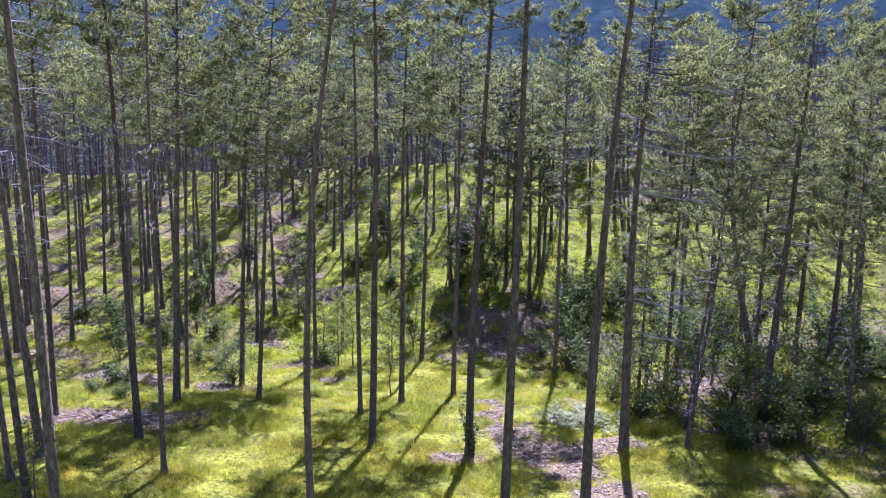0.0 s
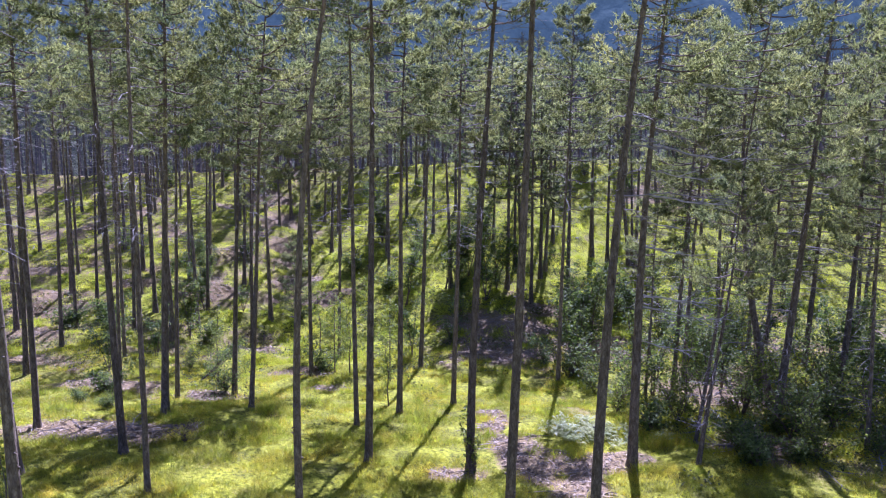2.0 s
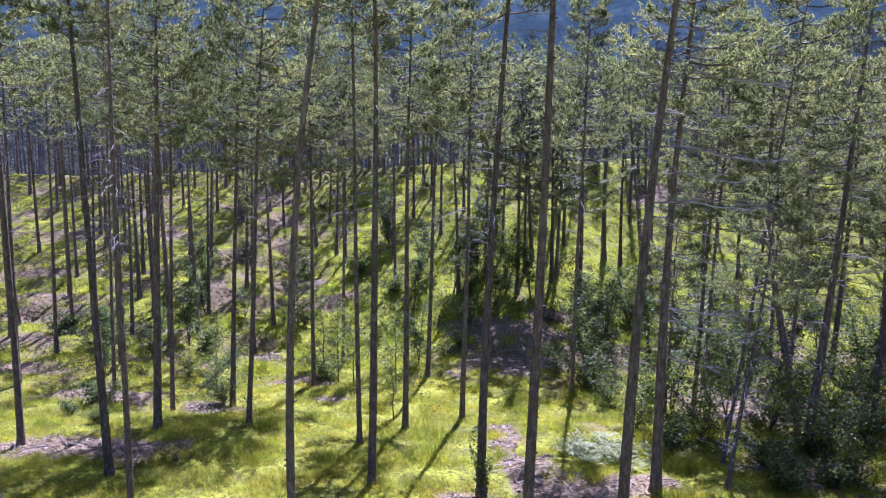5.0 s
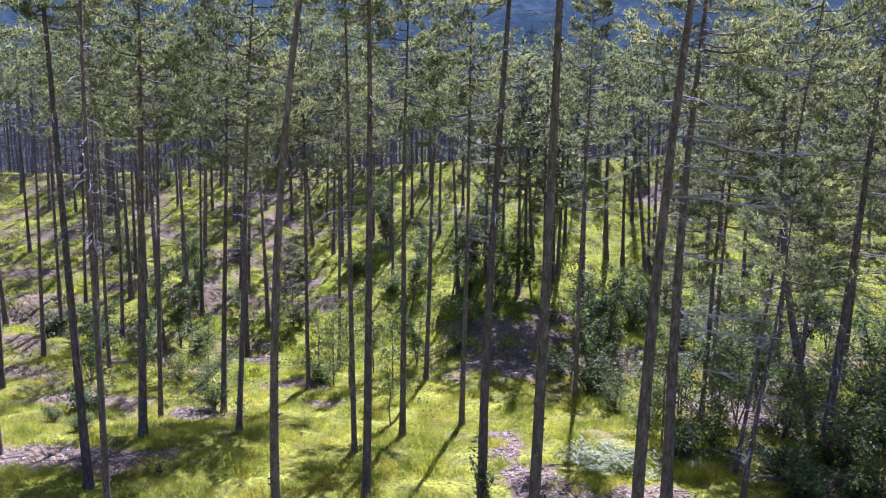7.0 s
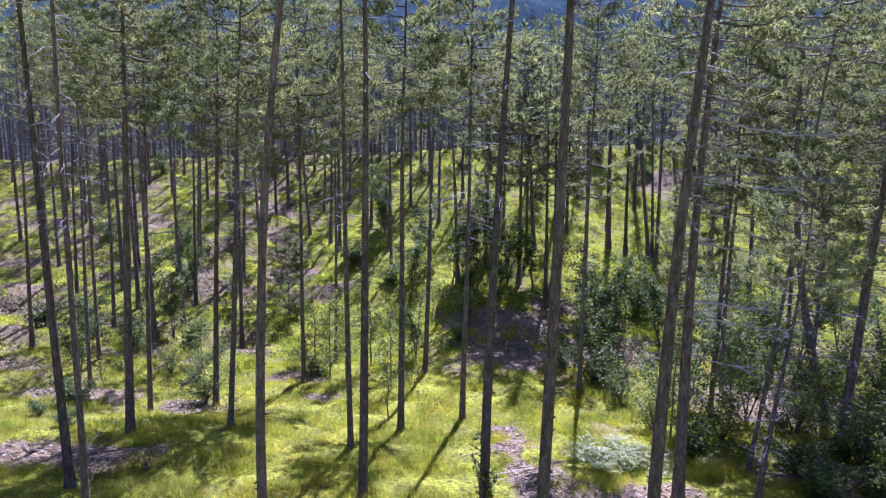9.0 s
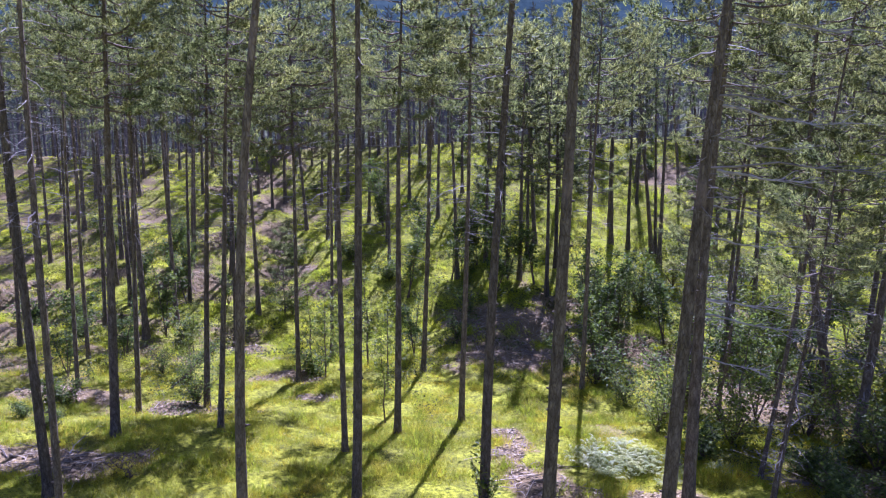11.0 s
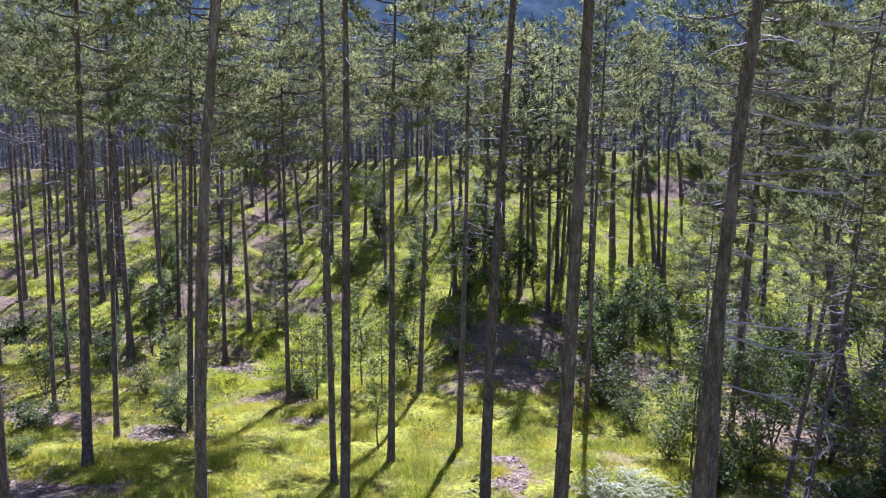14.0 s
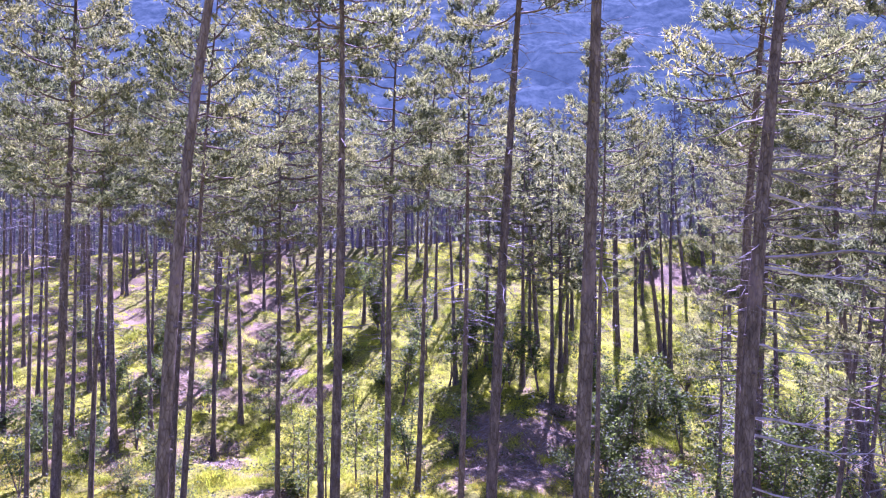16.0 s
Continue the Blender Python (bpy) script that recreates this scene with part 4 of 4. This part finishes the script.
for k in range(64):
    rr = random.Random(900 + k)
    w, r = rr.random() * 6.28, math.sqrt(rr.random())
    if k < 44:
        fern(4.15 + 0.95 * r * math.cos(w), 20.2 + 1.15 * r * math.sin(w), rr.uniform(0.24, 0.5))
    else:
        fern(5.4 + 1.3 * r * math.cos(w), 19.4 + 1.1 * r * math.sin(w), rr.uniform(0.18, 0.36))

# ---- fallen sticks and grass ----
def fallen_sticks():
    rng = random.Random(77)
    v, f = [], []
    made = 0
    while made < 4200:
        x, y = rng.uniform(-26, 14), rng.uniform(12, 46)
        if soil(x, y) < 0.65:
            continue
        made += 1
        w, ln = rng.random() * 6.28, rng.uniform(0.06, 0.32) * rng.choice((1, 1, 1, 1, 1, 3.0))
        a = Vector((x, y, ground_z(x, y) + 0.02))
        b = Vector((x + ln * math.cos(w), y + ln * math.sin(w), 0))
        b.z = ground_z(b.x, b.y) + rng.uniform(0.01, 0.06)
        tube([a, a.lerp(b, 0.5) + Vector((0, 0, 0.015)), b], [0.012, 0.011, 0.006], 3, v, f)
    tagged(new("fallen_sticks", mesh_of("fallen_sticks", v, f, STICK)), "pale dead sticks and twigs scattered on bare litter", "sticks", kind="stuff")


fallen_sticks()


def fallen_branch(x, y, turn, s):
    ob = tagged(new("fallen_branch", DEAD[int(x * 7 + y * 3) % 12]), "grey dead branch lying on the forest floor", "branch", "fallen branches")
    ob.matrix_basis = pose(x, y, ground_z(x, y) + 0.05, 8 * math.sin(x * 9), 4 * math.cos(y * 7), turn) @ Matrix.Scale(s, 4)


for k in range(26):
    rr = random.Random(600 + k)
    if k < 16:
        fallen_branch(rr.uniform(7.2, 13.5), rr.uniform(14.8, 22.0), rr.uniform(0, 360), rr.uniform(0.9, 2.0))
    elif k < 22:
        fallen_branch(rr.uniform(-11.5, -7.5), rr.uniform(18.5, 20.2), rr.uniform(0, 360), rr.uniform(0.7, 1.3))
    else:
        fallen_branch(rr.uniform(1.5, 4.5), rr.uniform(14.0, 19.0), rr.uniform(0, 360), rr.uniform(0.6, 1.0))


def grass(name, count, x0, x1, y0, y1, blades, tall, wide, seed, spread=0.07, sparse=0.0, mat=GRASS):
    rng = random.Random(seed)
    v, f = [], []
    made = 0
    while made < count:
        y = y0 + (y1 - y0) * rng.random()
        x = (x0 + (x1 - x0) * rng.random()) * (0.45 + 0.55 * (y - y0) / (y1 - y0))
        clump = noise.noise(Vector((x * 0.9, y * 0.9, 30)))
        made += 1
        if soil(x, y) + rng.uniform(-0.15, 0.25) > 0.62 or clump < rng.uniform(-0.9, -0.1) + sparse:
            continue
        z, h = ground_z(x, y) - 0.02, tall * (0.8 + 1.1 * clump) * rng.uniform(0.6, 1.3)
        for _ in range(blades):
            w, lean = rng.random() * 6.28, rng.uniform(0.25, 1.3) * h
            ca, sa = math.cos(w), math.sin(w)
            bx, by, n = x + rng.gauss(0, spread), y + rng.gauss(0, spread), len(v)
            v += [(bx - sa * wide, by + ca * wide, z), (bx + sa * wide, by - ca * wide, z), (bx + ca * lean, by + sa * lean, z + h * rng.uniform(0.5, 1.0))]
            f.append((n, n + 1, n + 2))
    tagged(new(name, mesh_of(name, v, f, mat)), "bright yellow-green forest grass lit from behind", "grass", kind="stuff")


grass("grass", 92000, -22, 24, 11, 32, 7, 0.13, 0.0064, 1, 0.09)
grass("grass_tussocks", 24000, -34, 30, 18, 60, 12, 0.24, 0.009, 3, 0.09, 0.56, BANK_GRASS)
grass("bank_grass", 78000, -42, 42, 30, 62, 6, 0.19, 0.011, 2, 0.1, mat=BANK_GRASS)
grass("meadow_tussocks", 9000, -20, 22, 12, 30, 16, 0.27, 0.006, 5, 0.08, 0.5)


def bark_chips():
    """Flakes of bark and cones that lie on the bare litter."""
    rng = random.Random(78)
    v, f = [], []
    while len(f) < 9000:
        x, y = rng.uniform(-14, 7), rng.uniform(12, 34)
        if soil(x, y) < 0.6:
            continue
        c, w, s = Vector((x, y, ground_z(x, y) + rng.uniform(0.005, 0.03))), rng.random() * 6.28, rng.uniform(0.015, 0.055)
        a, b = Vector((math.cos(w), math.sin(w), rng.uniform(-0.4, 0.4))) * s, Vector((-math.sin(w), math.cos(w), rng.uniform(-0.4, 0.4))) * (s * rng.uniform(0.3, 0.8))
        n = len(v)
        v += [c - a - b, c + a - b * 0.6, c + a * 0.8 + b, c - a * 0.7 + b]
        f.append((n, n + 1, n + 2, n + 3))
    tagged(new("bark_chips", mesh_of("bark_chips", v, f, CHIP)), "brown and tan flakes of bark on the bare litter", "litter", kind="stuff")


bark_chips()


def undergrowth():
    """Low dark leafy cover in uneven patches among the grass."""
    rng = random.Random(41)
    v, f = [], []
    for _ in range(17000):
        y = rng.uniform(13, 60)
        x = rng.uniform(-0.72, 0.72) * (y + 3)
        here = noise.noise(Vector((x * 0.42, y * 0.42, 50))) + 0.5 * noise.noise(Vector((x * 1.2, y * 1.2, 52))) - 0.5 + 0.63 * ease((y - 20) / 8) + 0.18 * ease((-x - 5) / 5) + 0.6 * ease((x - 5) / 3) * ease((34 - y) / 6)
        if here < 0.36 - 0.1 * ease((y - 28) / 6) + 0.2 * ease((y - 37) / 5) + rng.uniform(-0.05, 0.05):
            continue
        z, tall = ground_z(x, y), rng.uniform(0.15, 0.5) * clamp(0.5 + here, 0.6, 1.2)
        for _ in range(9):
            leaf_at(rng, Vector((x + rng.gauss(0, 0.14), y + rng.gauss(0, 0.14), z + tall * rng.uniform(0.1, 1.0))), 0.085 if y < 32 else 0.12, v, f)
    tagged(new("undergrowth", mesh_of("undergrowth", v, f, MOOR)), "low dark green leafy undergrowth in patches among the grass", "undergrowth", kind="stuff")


undergrowth()
